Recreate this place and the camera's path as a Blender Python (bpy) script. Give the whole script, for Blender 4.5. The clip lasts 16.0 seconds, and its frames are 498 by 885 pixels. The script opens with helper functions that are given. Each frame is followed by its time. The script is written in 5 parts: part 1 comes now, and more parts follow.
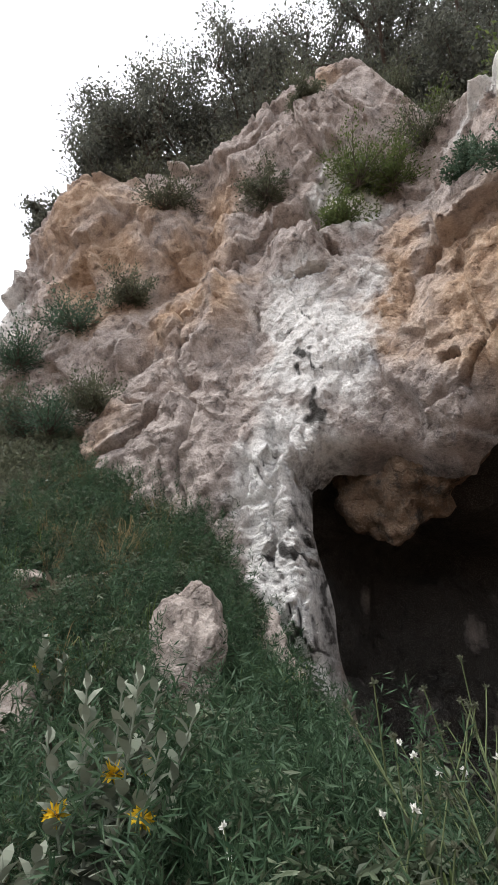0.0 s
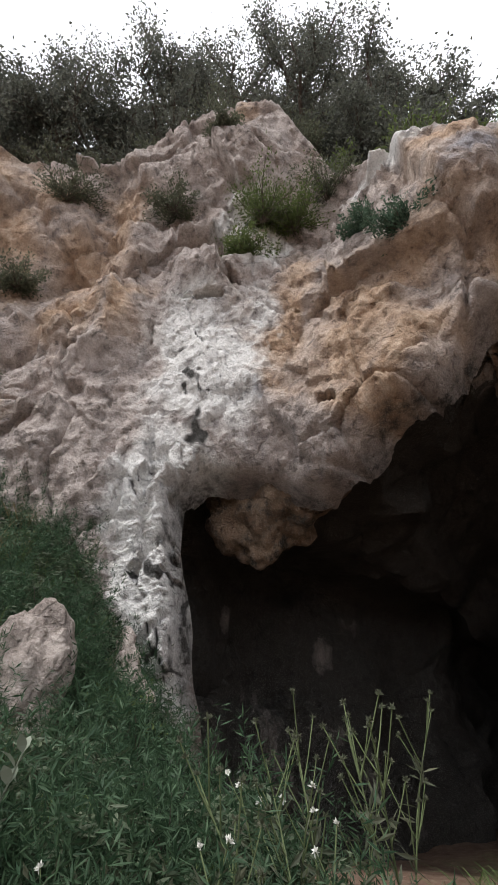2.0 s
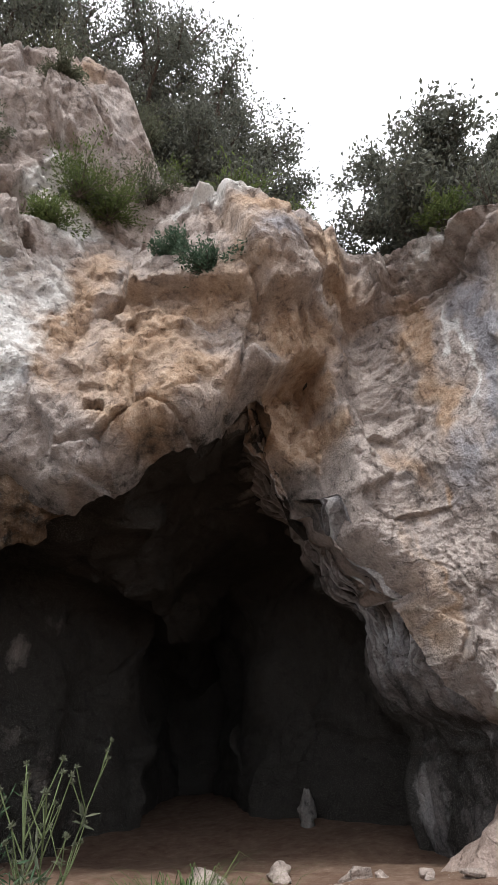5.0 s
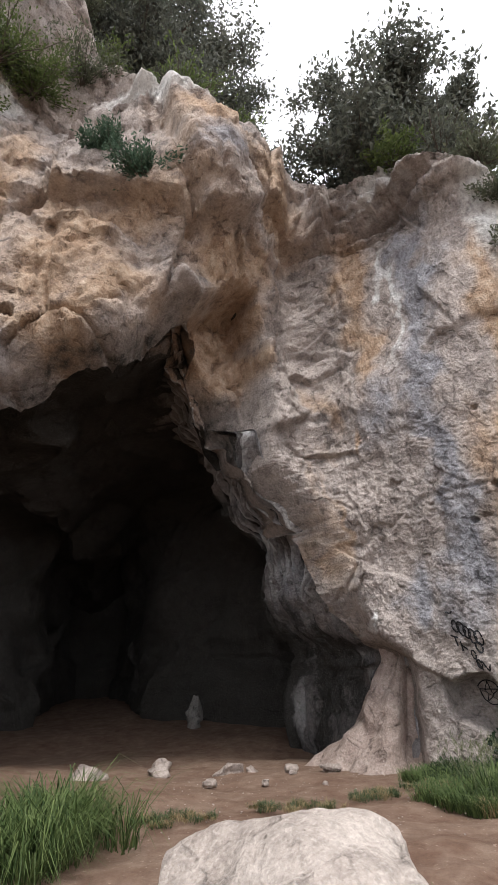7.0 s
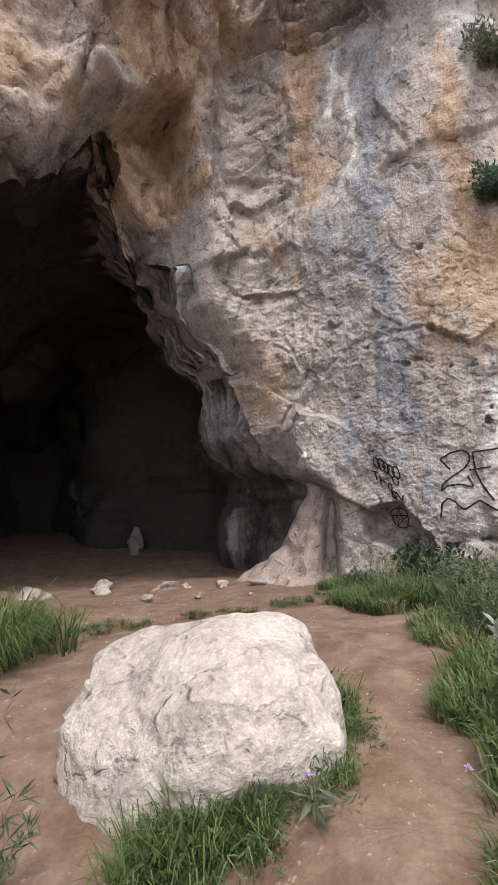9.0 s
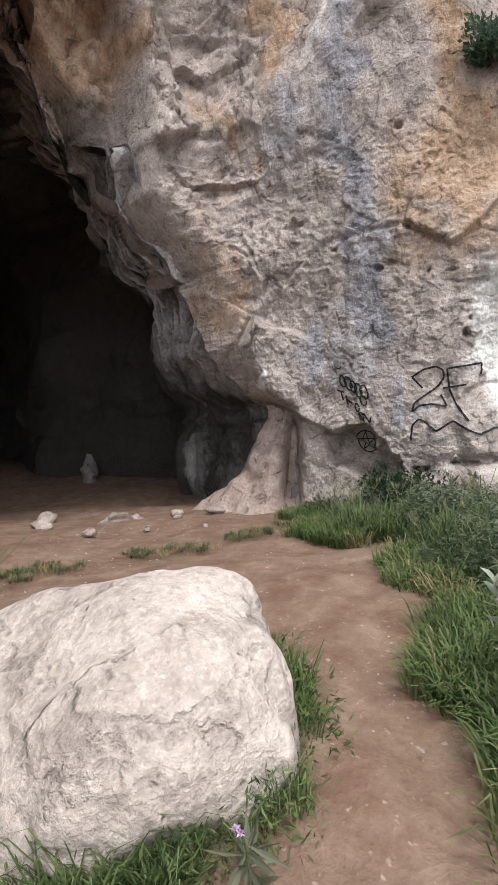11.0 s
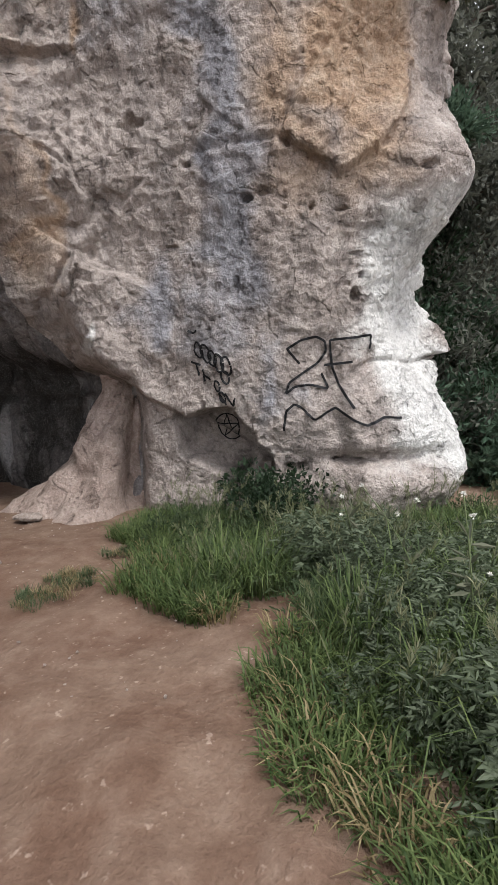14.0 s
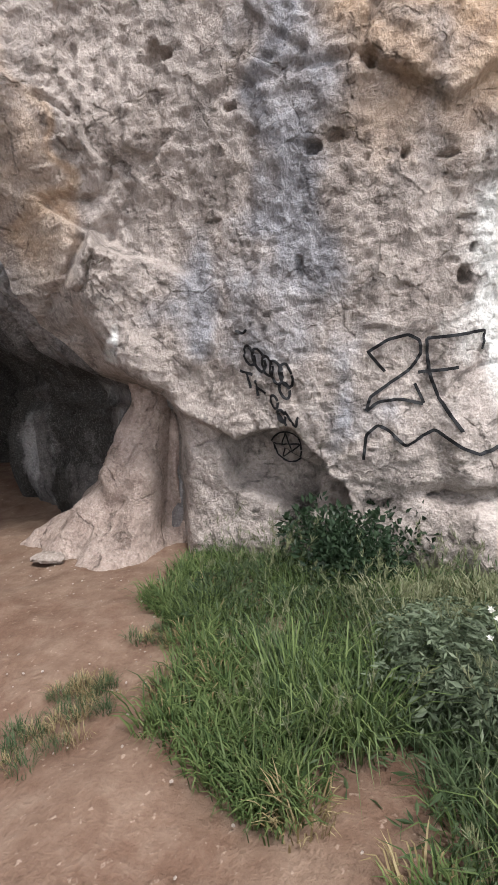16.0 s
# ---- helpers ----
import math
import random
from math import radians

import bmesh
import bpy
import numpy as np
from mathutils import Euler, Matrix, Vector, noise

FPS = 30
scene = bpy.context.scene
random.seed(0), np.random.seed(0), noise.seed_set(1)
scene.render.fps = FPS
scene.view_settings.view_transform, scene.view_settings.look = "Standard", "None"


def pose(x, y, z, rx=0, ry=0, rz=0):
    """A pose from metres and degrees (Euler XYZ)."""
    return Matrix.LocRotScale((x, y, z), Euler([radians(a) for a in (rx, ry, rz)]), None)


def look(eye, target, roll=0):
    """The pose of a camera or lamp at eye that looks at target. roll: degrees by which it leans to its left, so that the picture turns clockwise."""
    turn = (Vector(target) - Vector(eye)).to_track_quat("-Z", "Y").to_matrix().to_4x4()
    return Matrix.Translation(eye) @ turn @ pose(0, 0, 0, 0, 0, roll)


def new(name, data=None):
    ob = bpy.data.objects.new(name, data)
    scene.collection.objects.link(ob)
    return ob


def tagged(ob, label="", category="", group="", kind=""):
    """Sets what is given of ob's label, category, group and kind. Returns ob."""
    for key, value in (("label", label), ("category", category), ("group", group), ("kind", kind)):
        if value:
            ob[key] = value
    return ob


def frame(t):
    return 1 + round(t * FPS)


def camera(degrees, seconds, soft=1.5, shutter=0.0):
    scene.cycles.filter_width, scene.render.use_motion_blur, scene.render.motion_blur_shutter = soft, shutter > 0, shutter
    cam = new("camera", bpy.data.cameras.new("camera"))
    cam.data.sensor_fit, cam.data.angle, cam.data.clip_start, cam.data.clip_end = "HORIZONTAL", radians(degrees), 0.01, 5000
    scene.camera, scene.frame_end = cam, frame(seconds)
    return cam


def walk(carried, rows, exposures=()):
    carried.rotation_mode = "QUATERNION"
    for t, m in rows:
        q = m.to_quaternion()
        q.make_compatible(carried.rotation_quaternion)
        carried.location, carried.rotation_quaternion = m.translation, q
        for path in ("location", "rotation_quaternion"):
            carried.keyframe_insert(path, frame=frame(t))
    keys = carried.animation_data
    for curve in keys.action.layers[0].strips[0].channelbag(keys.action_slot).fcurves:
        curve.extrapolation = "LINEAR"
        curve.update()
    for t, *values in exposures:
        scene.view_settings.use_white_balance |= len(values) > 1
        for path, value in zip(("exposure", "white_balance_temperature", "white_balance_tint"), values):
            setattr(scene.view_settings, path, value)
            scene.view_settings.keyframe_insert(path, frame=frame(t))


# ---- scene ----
cam = camera(51.5, 16.0)
PATH = [
    (0, (2.044, 1.45, 0.93), (1.893, 3.128, 2.007), -2.86),
    (0.5, (2.064, 1.443, 0.924), (1.998, 3.124, 2.006), -3.54),
    (1, (2.081, 1.399, 0.937), (2.103, 3.081, 2.02), -3.97),
    (1.5, (2.083, 1.361, 0.946), (2.238, 3.027, 2.043), -4.21),
    (2, (2.104, 1.307, 0.973), (2.405, 2.954, 2.067), -4.62),
    (2.5, (2.151, 1.267, 0.996), (2.576, 2.89, 2.084), -4.91),
    (3, (2.189, 1.189, 1.028), (2.756, 2.778, 2.102), -5.08),
    (3.5, (2.223, 1.107, 1.061), (2.937, 2.642, 2.126), -5.19),
    (4, (2.065, 1.01, 1.141), (2.947, 2.476, 2.177), -6.09),
    (4.5, (1.943, 0.918, 1.261), (2.975, 2.308, 2.263), -5.59),
    (4.7, (1.926, 0.887, 1.283), (3.007, 2.245, 2.277), -5.51),
    (6.8, (1.993, 0.83, 1.365), (3.397, 2.041, 2.115), -3.24),
    (7, (2.032, 0.808, 1.36), (3.456, 2.022, 2.065), -3.12),
    (7.5, (2.102, 0.794, 1.343), (3.593, 1.994, 1.925), -3.21),
    (8, (2.12, 0.8, 1.35), (3.682, 1.972, 1.784), -3.46),
    (8.5, (2.15, 0.817, 1.337), (3.763, 1.964, 1.627), -3.65),
    (8.7, (2.169, 0.829, 1.323), (3.794, 1.974, 1.542), -3.55),
    (10.8, (2.845, 1.078, 1.261), (4.529, 2.143, 1.085), -4.02),
    (11, (2.946, 1.147, 1.25), (4.641, 2.192, 1.069), -3.95),
    (11.5, (3.206, 1.345, 1.31), (4.996, 2.203, 1.067), -3.54),
    (12, (3.48, 1.418, 1.291), (5.322, 2.141, 0.997), -2.64),
    (12.5, (3.806, 1.463, 1.402), (5.662, 2.143, 1.096), -2.12),
    (13, (4.109, 1.542, 1.378), (5.975, 2.192, 1.069), -2.04),
    (13.5, (4.435, 1.694, 1.449), (6.313, 2.286, 1.095), -2.08),
    (14, (4.688, 1.768, 1.47), (6.57, 2.317, 1.072), -1.86),
    (14.5, (5.002, 1.851, 1.555), (6.87, 2.42, 1.124), -2.11),
    (15, (5.329, 2.007, 1.521), (7.168, 2.657, 1.081), -2.63),
    (15.5, (5.616, 2.176, 1.667), (7.434, 2.864, 1.201), -3.44),
    (16, (5.886, 2.315, 1.664), (7.698, 3.016, 1.191), -3.78),
]
EXPOSURES = [(0, 0.75), (2.5, 0.5), (4.5, 0.85), (7, 0.78), (8.5, 1.02), (11, 1.02), (13, 0.74), (14, 0.76), (15, 1.2), (16, 1.25)]
walk(cam, [(t, look(eye, target, roll)) for t, eye, target, roll in PATH], EXPOSURES)

# ---- world and sun: a bright overcast sky ----
world = bpy.data.worlds.new("overcast")
scene.world = world
world.use_nodes = True
wn, wl = world.node_tree.nodes, world.node_tree.links
wn.clear()
sky = wn.new("ShaderNodeTexSky")
sky.sky_type, sky.sun_disc = "NISHITA", False
sky.sun_elevation, sky.sun_rotation = radians(64), radians(221)
sky.dust_density, sky.air_density = 4.0, 1.0
cloud = wn.new("ShaderNodeMix")
cloud.data_type = "RGBA"
cloud.inputs[0].default_value = 0.86
cloud.inputs[7].default_value = (10.2, 10.3, 10.9, 1)
bg = wn.new("ShaderNodeBackground")
bg.inputs["Strength"].default_value = 0.105
wout = wn.new("ShaderNodeOutputWorld")
wl.new(sky.outputs["Color"], cloud.inputs[6])
wl.new(cloud.outputs[2], bg.inputs["Color"])
wl.new(bg.outputs[0], wout.inputs[0])
sun = new("sun", bpy.data.lights.new("sun", "SUN"))
sun.data.energy, sun.data.angle, sun.data.color = 1.5, radians(14), (1, 0.985, 0.96)
sun.matrix_world = look((-7, -8, 22), (0, 0, 0))


# ---- numeric noise ----
def hash3(i, j, k, seed):
    n = (i * 374761393 + j * 668265263 + k * 2147483647 + seed * 974634777) & 0xFFFFFFFF
    n = ((n ^ (n >> 13)) * 1274126177) & 0xFFFFFFFF
    n = ((n ^ (n >> 16)) * 2246822519) & 0xFFFFFFFF
    return ((n ^ (n >> 15)) & 0xFFFF) / 65535.0


def vnoise(p, scale, seed=0):
    """Smooth noise in -1..1 at the points p, with features of about the size scale."""
    q = np.asarray(p, float) / scale
    c = np.floor(q).astype(np.int64)
    f = q - c
    f = f * f * f * (f * (f * 6 - 15) + 10)
    total = np.zeros(len(q))
    for a in (0, 1):
        for b in (0, 1):
            for d in (0, 1):
                w = (f[:, 0] if a else 1 - f[:, 0]) * (f[:, 1] if b else 1 - f[:, 1]) * (f[:, 2] if d else 1 - f[:, 2])
                total += w * hash3(c[:, 0] + a, c[:, 1] + b, c[:, 2] + d, seed)
    return total * 2 - 1


def fbm(p, scale, octaves=4, seed=0, gain=0.5):
    total, amp = np.zeros(len(p)), 1.0
    for o in range(octaves):
        total += amp * vnoise(p, scale, seed + o * 17)
        amp, scale = amp * gain, scale * 0.5
    return total


def cells(p, scale, seed=0):
    """Distance to the nearest cell border (0 at the crack) and a random value a cell."""
    q = np.asarray(p, float) / scale
    c = np.floor(q).astype(np.int64)
    f1, f2, idv, tilt = np.full(len(q), 9.0), np.full(len(q), 9.0), np.zeros(len(q)), np.zeros(len(q))
    for a in (-1, 0, 1):
        for b in (-1, 0, 1):
            for d in (-1, 0, 1):
                i, j, k = c[:, 0] + a, c[:, 1] + b, c[:, 2] + d
                s = np.stack([i + hash3(i, j, k, seed), j + hash3(i, j, k, seed + 1), k + hash3(i, j, k, seed + 2)], 1)
                r = np.sqrt(((q - s) ** 2).sum(1))
                near = r < f1
                f2 = np.where(near, f1, np.minimum(f2, r))
                idv = np.where(near, hash3(i, j, k, seed + 3), idv)
                lean = ((q - s) * (np.stack([hash3(i, j, k, seed + 4), hash3(i, j, k, seed + 5), hash3(i, j, k, seed + 6)], 1) - 0.5)).sum(1)
                tilt = np.where(near, lean, tilt)
                f1 = np.minimum(f1, r)
    return f2 - f1, idv + 1.3 * tilt


def step(a, b, x):
    t = np.clip((np.asarray(x, float) - a) / (b - a), 0, 1)
    return t * t * (3 - 2 * t)


# ---- mesh helpers ----
def quick_mesh(name, verts, faces, material, smooth=True):
    """A mesh from an array of places and an array of triangles or quads."""
    verts, faces = np.asarray(verts, np.float32), np.asarray(faces, np.int32)
    me, k = bpy.data.meshes.new(name), faces.shape[1]
    me.vertices.add(len(verts))
    me.vertices.foreach_set("co", verts.ravel())
    me.loops.add(faces.size)
    me.loops.foreach_set("vertex_index", faces.ravel())
    me.polygons.add(len(faces))
    me.polygons.foreach_set("loop_start", np.arange(0, faces.size, k, dtype=np.int32))
    me.polygons.foreach_set("use_smooth", np.full(len(faces), smooth))
    me.materials.append(material)
    me.update(calc_edges=True)
    me.validate()
    return me


def layer(me, name, values):
    me.attributes.new(name, "FLOAT", "POINT").data.foreach_set("value", np.asarray(values, np.float32))


def part(name, me, parent, label=""):
    ob = new(name, me)
    ob.parent = parent
    return tagged(ob, label)


def grid_faces(n, m):
    """Quads of a grid with n rows of m points."""
    i = (np.arange(n - 1)[:, None] * m + np.arange(m - 1)[None, :]).ravel()
    return np.stack([i, i + 1, i + m + 1, i + m], 1)


# ---- materials ----
def material(name, rough=0.9):
    m = bpy.data.materials.new(name)
    m.use_nodes = True
    n, l = m.node_tree.nodes, m.node_tree.links
    b = n["Principled BSDF"]
    b.inputs["Roughness"].default_value = rough
    b.inputs["Specular IOR Level"].default_value = 0.25
    return m, n, l, b


def noise_node(n, l, coord, scale, detail=6, rough=0.6, stretch=None):
    t = n.new("ShaderNodeTexNoise")
    t.inputs["Scale"].default_value, t.inputs["Detail"].default_value, t.inputs["Roughness"].default_value = scale, detail, rough
    if stretch:
        mp = n.new("ShaderNodeMapping")
        mp.inputs["Scale"].default_value = stretch
        l.new(coord, mp.inputs[0])
        coord = mp.outputs[0]
    l.new(coord, t.inputs["Vector"])
    return t.outputs["Fac"]


def ramp(n, l, fac, *stops):
    r = n.new("ShaderNodeValToRGB")
    e = r.color_ramp.elements
    while len(e) < len(stops):
        e.new(0.5)
    for el, (pos, col) in zip(e, stops):
        el.position, el.color = pos, (*col, 1) if len(col) == 3 else col
    l.new(fac, r.inputs[0])
    return r.outputs["Color"]


def mixc(n, l, fac, a, b, blend="MIX"):
    m = n.new("ShaderNodeMix")
    m.data_type, m.blend_type = "RGBA", blend
    for sock, v in ((m.inputs[0], fac), (m.inputs[6], a), (m.inputs[7], b)):
        if isinstance(v, (int, float)):
            sock.default_value = v
        elif isinstance(v, tuple):
            sock.default_value = (*v, 1)
        else:
            l.new(v, sock)
    return m.outputs[2]


def calc(n, l, op, a, b):
    m = n.new("ShaderNodeMath")
    m.operation = op
    for sock, v in zip(m.inputs, (a, b)):
        if isinstance(v, (int, float)):
            sock.default_value = v
        else:
            l.new(v, sock)
    return m.outputs[0]


def bump(n, l, b, height, strength, distance):
    x = n.new("ShaderNodeBump")
    x.inputs["Strength"].default_value, x.inputs["Distance"].default_value = strength, distance
    l.new(height, x.inputs["Height"])
    l.new(x.outputs[0], b.inputs["Normal"])


def patch_mask(n, l, name, breakup, lo=0.35, hi=0.62):
    """A stain's or shade tint's mask: the stored weight, its border frayed by noise."""
    a = n.new("ShaderNodeAttribute")
    a.attribute_name = name
    s = calc(n, l, "ADD", a.outputs["Fac"], calc(n, l, "MULTIPLY", calc(n, l, "SUBTRACT", breakup, 0.5), 1.5))
    return ramp(n, l, s, (lo, (0, 0, 0)), (hi, (1, 1, 1)))


def rock_material(name, stains=True, tone=(0.44, 0.378, 0.342), mottle=0.5, seamy=0.2, relief=0.085):
    m, n, l, b = material(name, 0.92)
    co = n.new("ShaderNodeNewGeometry").outputs["Position"]
    big = noise_node(n, l, co, 0.9, 8, 0.65)
    mid = noise_node(n, l, co, 4.5, 6, 0.66)
    fine = noise_node(n, l, co, 22, 3, 0.55)
    streak = noise_node(n, l, co, 2.2, 6, 0.6, (1.0, 1.0, 0.22))
    base = ramp(n, l, big, (0.3, tuple(c * k for c, k in zip(tone, (0.66, 0.62, 0.6)))), (0.5, tone), (0.72, tuple(min(1, c * 1.28) for c in tone)))
    base = mixc(n, l, mottle, base, ramp(n, l, mid, (0.36, (0.19, 0.165, 0.155)), (0.5, (0.445, 0.385, 0.352)), (0.64, (0.63, 0.56, 0.518))))
    if stains:
        grime = ramp(n, l, streak, (0.5, (0, 0, 0)), (0.68, (1, 1, 1)))
        base = mixc(n, l, calc(n, l, "MULTIPLY", grime, 0.4), base, (0.22, 0.205, 0.205))
        fray = calc(n, l, "ADD", calc(n, l, "MULTIPLY", mid, 0.45), calc(n, l, "ADD", calc(n, l, "MULTIPLY", streak, 0.25), calc(n, l, "MULTIPLY", big, 0.3)))
        ochre = ramp(n, l, mid, (0.32, (0.30, 0.16, 0.07)), (0.5, (0.47, 0.29, 0.155)), (0.66, (0.56, 0.40, 0.26)))
        base = mixc(n, l, calc(n, l, "MULTIPLY", patch_mask(n, l, "ochre", fray, 0.2, 0.85), 0.66), base, ochre)
        chalk = ramp(n, l, mid, (0.28, (0.34, 0.34, 0.34)), (0.38, (0.72, 0.71, 0.69)), (0.7, (0.86, 0.85, 0.82)))
        base = mixc(n, l, calc(n, l, "MULTIPLY", patch_mask(n, l, "chalk", fray, 0.25, 0.6), 0.92), base, chalk)
        slate = ramp(n, l, mid, (0.35, (0.165, 0.17, 0.195)), (0.65, (0.36, 0.37, 0.41)))
        base = mixc(n, l, calc(n, l, "MULTIPLY", patch_mask(n, l, "slate", fray, 0.18, 0.7), 0.82), base, slate)
        # near-black tint that paints shade into the cave, lip, recesses and holes
        shade_tint = patch_mask(n, l, "shade_tint", fray)
        base = mixc(n, l, calc(n, l, "MULTIPLY", shade_tint, 0.94), base, (0.024, 0.023, 0.02))
    pits = n.new("ShaderNodeTexVoronoi")
    pits.inputs["Scale"].default_value = 11
    wob = n.new("ShaderNodeMix")
    wob.data_type = "VECTOR"
    wob.inputs[0].default_value = 0.16
    warp = n.new("ShaderNodeTexNoise")
    warp.inputs["Scale"].default_value, warp.inputs["Detail"].default_value = 5, 6
    l.new(co, warp.inputs["Vector"])
    l.new(co, wob.inputs[4])
    l.new(warp.outputs["Color"], wob.inputs[5])
    l.new(wob.outputs[1], pits.inputs["Vector"])
    holes = calc(n, l, "ADD", pits.outputs["Distance"], calc(n, l, "MULTIPLY", mid, 0.9))
    pit = ramp(n, l, holes, (0.40, (0.16, 0.15, 0.14)), (0.55, (1, 1, 1)))
    base = mixc(n, l, 0.5, base, pit, "MULTIPLY")
    seams = n.new("ShaderNodeTexVoronoi")
    seams.feature = "DISTANCE_TO_EDGE"
    seams.inputs["Scale"].default_value = 2.3
    l.new(wob.outputs[1], seams.inputs["Vector"])
    seam = ramp(n, l, calc(n, l, "ADD", seams.outputs["Distance"], calc(n, l, "MULTIPLY", mid, 0.34)), (0.155, (0.12, 0.11, 0.10)), (0.19, (1, 1, 1)))
    base = mixc(n, l, seamy, base, seam, "MULTIPLY")
    base = mixc(n, l, 0.3, base, ramp(n, l, fine, (0.38, (0.36, 0.35, 0.34)), (0.52, (1, 1, 1))), "MULTIPLY")
    flecks = noise_node(n, l, co, 48, 2, 0.5)
    base = mixc(n, l, 0.2, base, ramp(n, l, flecks, (0.5, (0, 0, 0)), (0.72, (0.5, 0.48, 0.45))), "ADD")
    grit = noise_node(n, l, co, 60, 5, 0.7)
    base = mixc(n, l, 0.18, base, ramp(n, l, grit, (0.36, (0.3, 0.29, 0.28)), (0.5, (1, 1, 1))), "MULTIPLY")
    l.new(base, b.inputs["Base Color"])
    h = calc(n, l, "ADD", calc(n, l, "MULTIPLY", mid, 0.42), calc(n, l, "MULTIPLY", fine, 0.6))
    h = calc(n, l, "ADD", h, calc(n, l, "MULTIPLY", grit, 0.26))
    h = calc(n, l, "ADD", h, calc(n, l, "MULTIPLY", pit, 0.35))
    h = calc(n, l, "ADD", h, calc(n, l, "MULTIPLY", seam, 0.35))
    bump(n, l, b, h, 1.0, relief)
    return m


CLIFF = rock_material("limestone")
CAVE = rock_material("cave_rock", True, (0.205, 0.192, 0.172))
STONE = rock_material("loose_stone", False, (0.44, 0.375, 0.325))
EARTH_STONE = rock_material("dusty_pebble", False, (0.40, 0.32, 0.27))
PALE = rock_material("pale_boulder_rock", False, (0.50, 0.43, 0.375), 0.4, 0.1, 0.05)


def leaf_material(name, dark, light, rough=0.55, glow=0.35):
    m, n, l, b = material(name, rough)
    g = n.new("ShaderNodeNewGeometry")
    base = ramp(n, l, g.outputs["Random Per Island"], (0.0, dark), (0.6, tuple((a + c) / 2 for a, c in zip(dark, light))), (1.0, light))
    big = noise_node(n, l, g.outputs["Position"], 1.4, 3)
    base = mixc(n, l, 0.6, base, ramp(n, l, big, (0.3, (0.5, 0.5, 0.5)), (0.7, (1, 1, 1))), "MULTIPLY")
    l.new(base, b.inputs["Base Color"])
    t = n.new("ShaderNodeBsdfTranslucent")
    l.new(base, t.inputs["Color"])
    mx = n.new("ShaderNodeMixShader")
    mx.inputs[0].default_value = glow
    l.new(b.outputs[0], mx.inputs[1])
    l.new(t.outputs[0], mx.inputs[2])
    l.new(mx.outputs[0], n["Material Output"].inputs[0])
    return m


def plain_material(name, col, rough=0.8, vary=0.25, scale=8):
    m, n, l, b = material(name, rough)
    co = n.new("ShaderNodeNewGeometry").outputs["Position"]
    l.new(ramp(n, l, noise_node(n, l, co, scale), (0.3, tuple(c * (1 - vary) for c in col)), (0.7, tuple(min(1, c * (1 + vary)) for c in col))), b.inputs["Base Color"])
    return m


# evergreen tones lifted pale, so the colour stands in for haze
OAK_LEAF = leaf_material("evergreen_leaf", (0.10, 0.108, 0.09), (0.20, 0.21, 0.165))
GREY_LEAF = leaf_material("grey_green_leaf", (0.10, 0.115, 0.075), (0.22, 0.23, 0.155))
BUSH_LEAF = leaf_material("bright_bush_leaf", (0.09, 0.13, 0.04), (0.22, 0.28, 0.10))
TEAL_LEAF = leaf_material("blue_green_leaf", (0.06, 0.11, 0.07), (0.14, 0.21, 0.14))
FEATHER = leaf_material("fennel_frond", (0.0351, 0.078, 0.039), (0.109, 0.179, 0.0975))
GRASS = leaf_material("grass_blade", (0.0468, 0.0858, 0.0265), (0.195, 0.257, 0.0936))
STRAW = leaf_material("dry_straw", (0.24, 0.18, 0.09), (0.45, 0.37, 0.21))
WOOLLY = leaf_material("woolly_grey_leaf", (0.172, 0.203, 0.148), (0.328, 0.359, 0.281), 0.9, 0.2)
IVY = leaf_material("ivy_leaf", (0.0195, 0.039, 0.0195), (0.0624, 0.101, 0.0546), 0.4)
THISTLE_LEAF = leaf_material("thistle_leaf", (0.0546, 0.078, 0.0429), (0.172, 0.211, 0.133), 0.5, 0.2)
WEED_LEAF = leaf_material("weed_leaf", (0.0468, 0.078, 0.0328), (0.14, 0.187, 0.0936))
BARK = plain_material("bark", (0.10, 0.08, 0.065))
STEM = plain_material("green_stem", (0.12, 0.15, 0.07))
PAINT = plain_material("black_paint", (0.012, 0.012, 0.014), 0.6)
YELLOW = plain_material("yellow_petal", (0.75, 0.52, 0.03))
WHITE = plain_material("white_petal", (0.78, 0.77, 0.72), 0.8, 0.08)
STRAW_HEAD = leaf_material("grass_ear", (0.172, 0.195, 0.0936), (0.328, 0.335, 0.211))
PURPLE = plain_material("purple_thistle", (0.42, 0.30, 0.46))


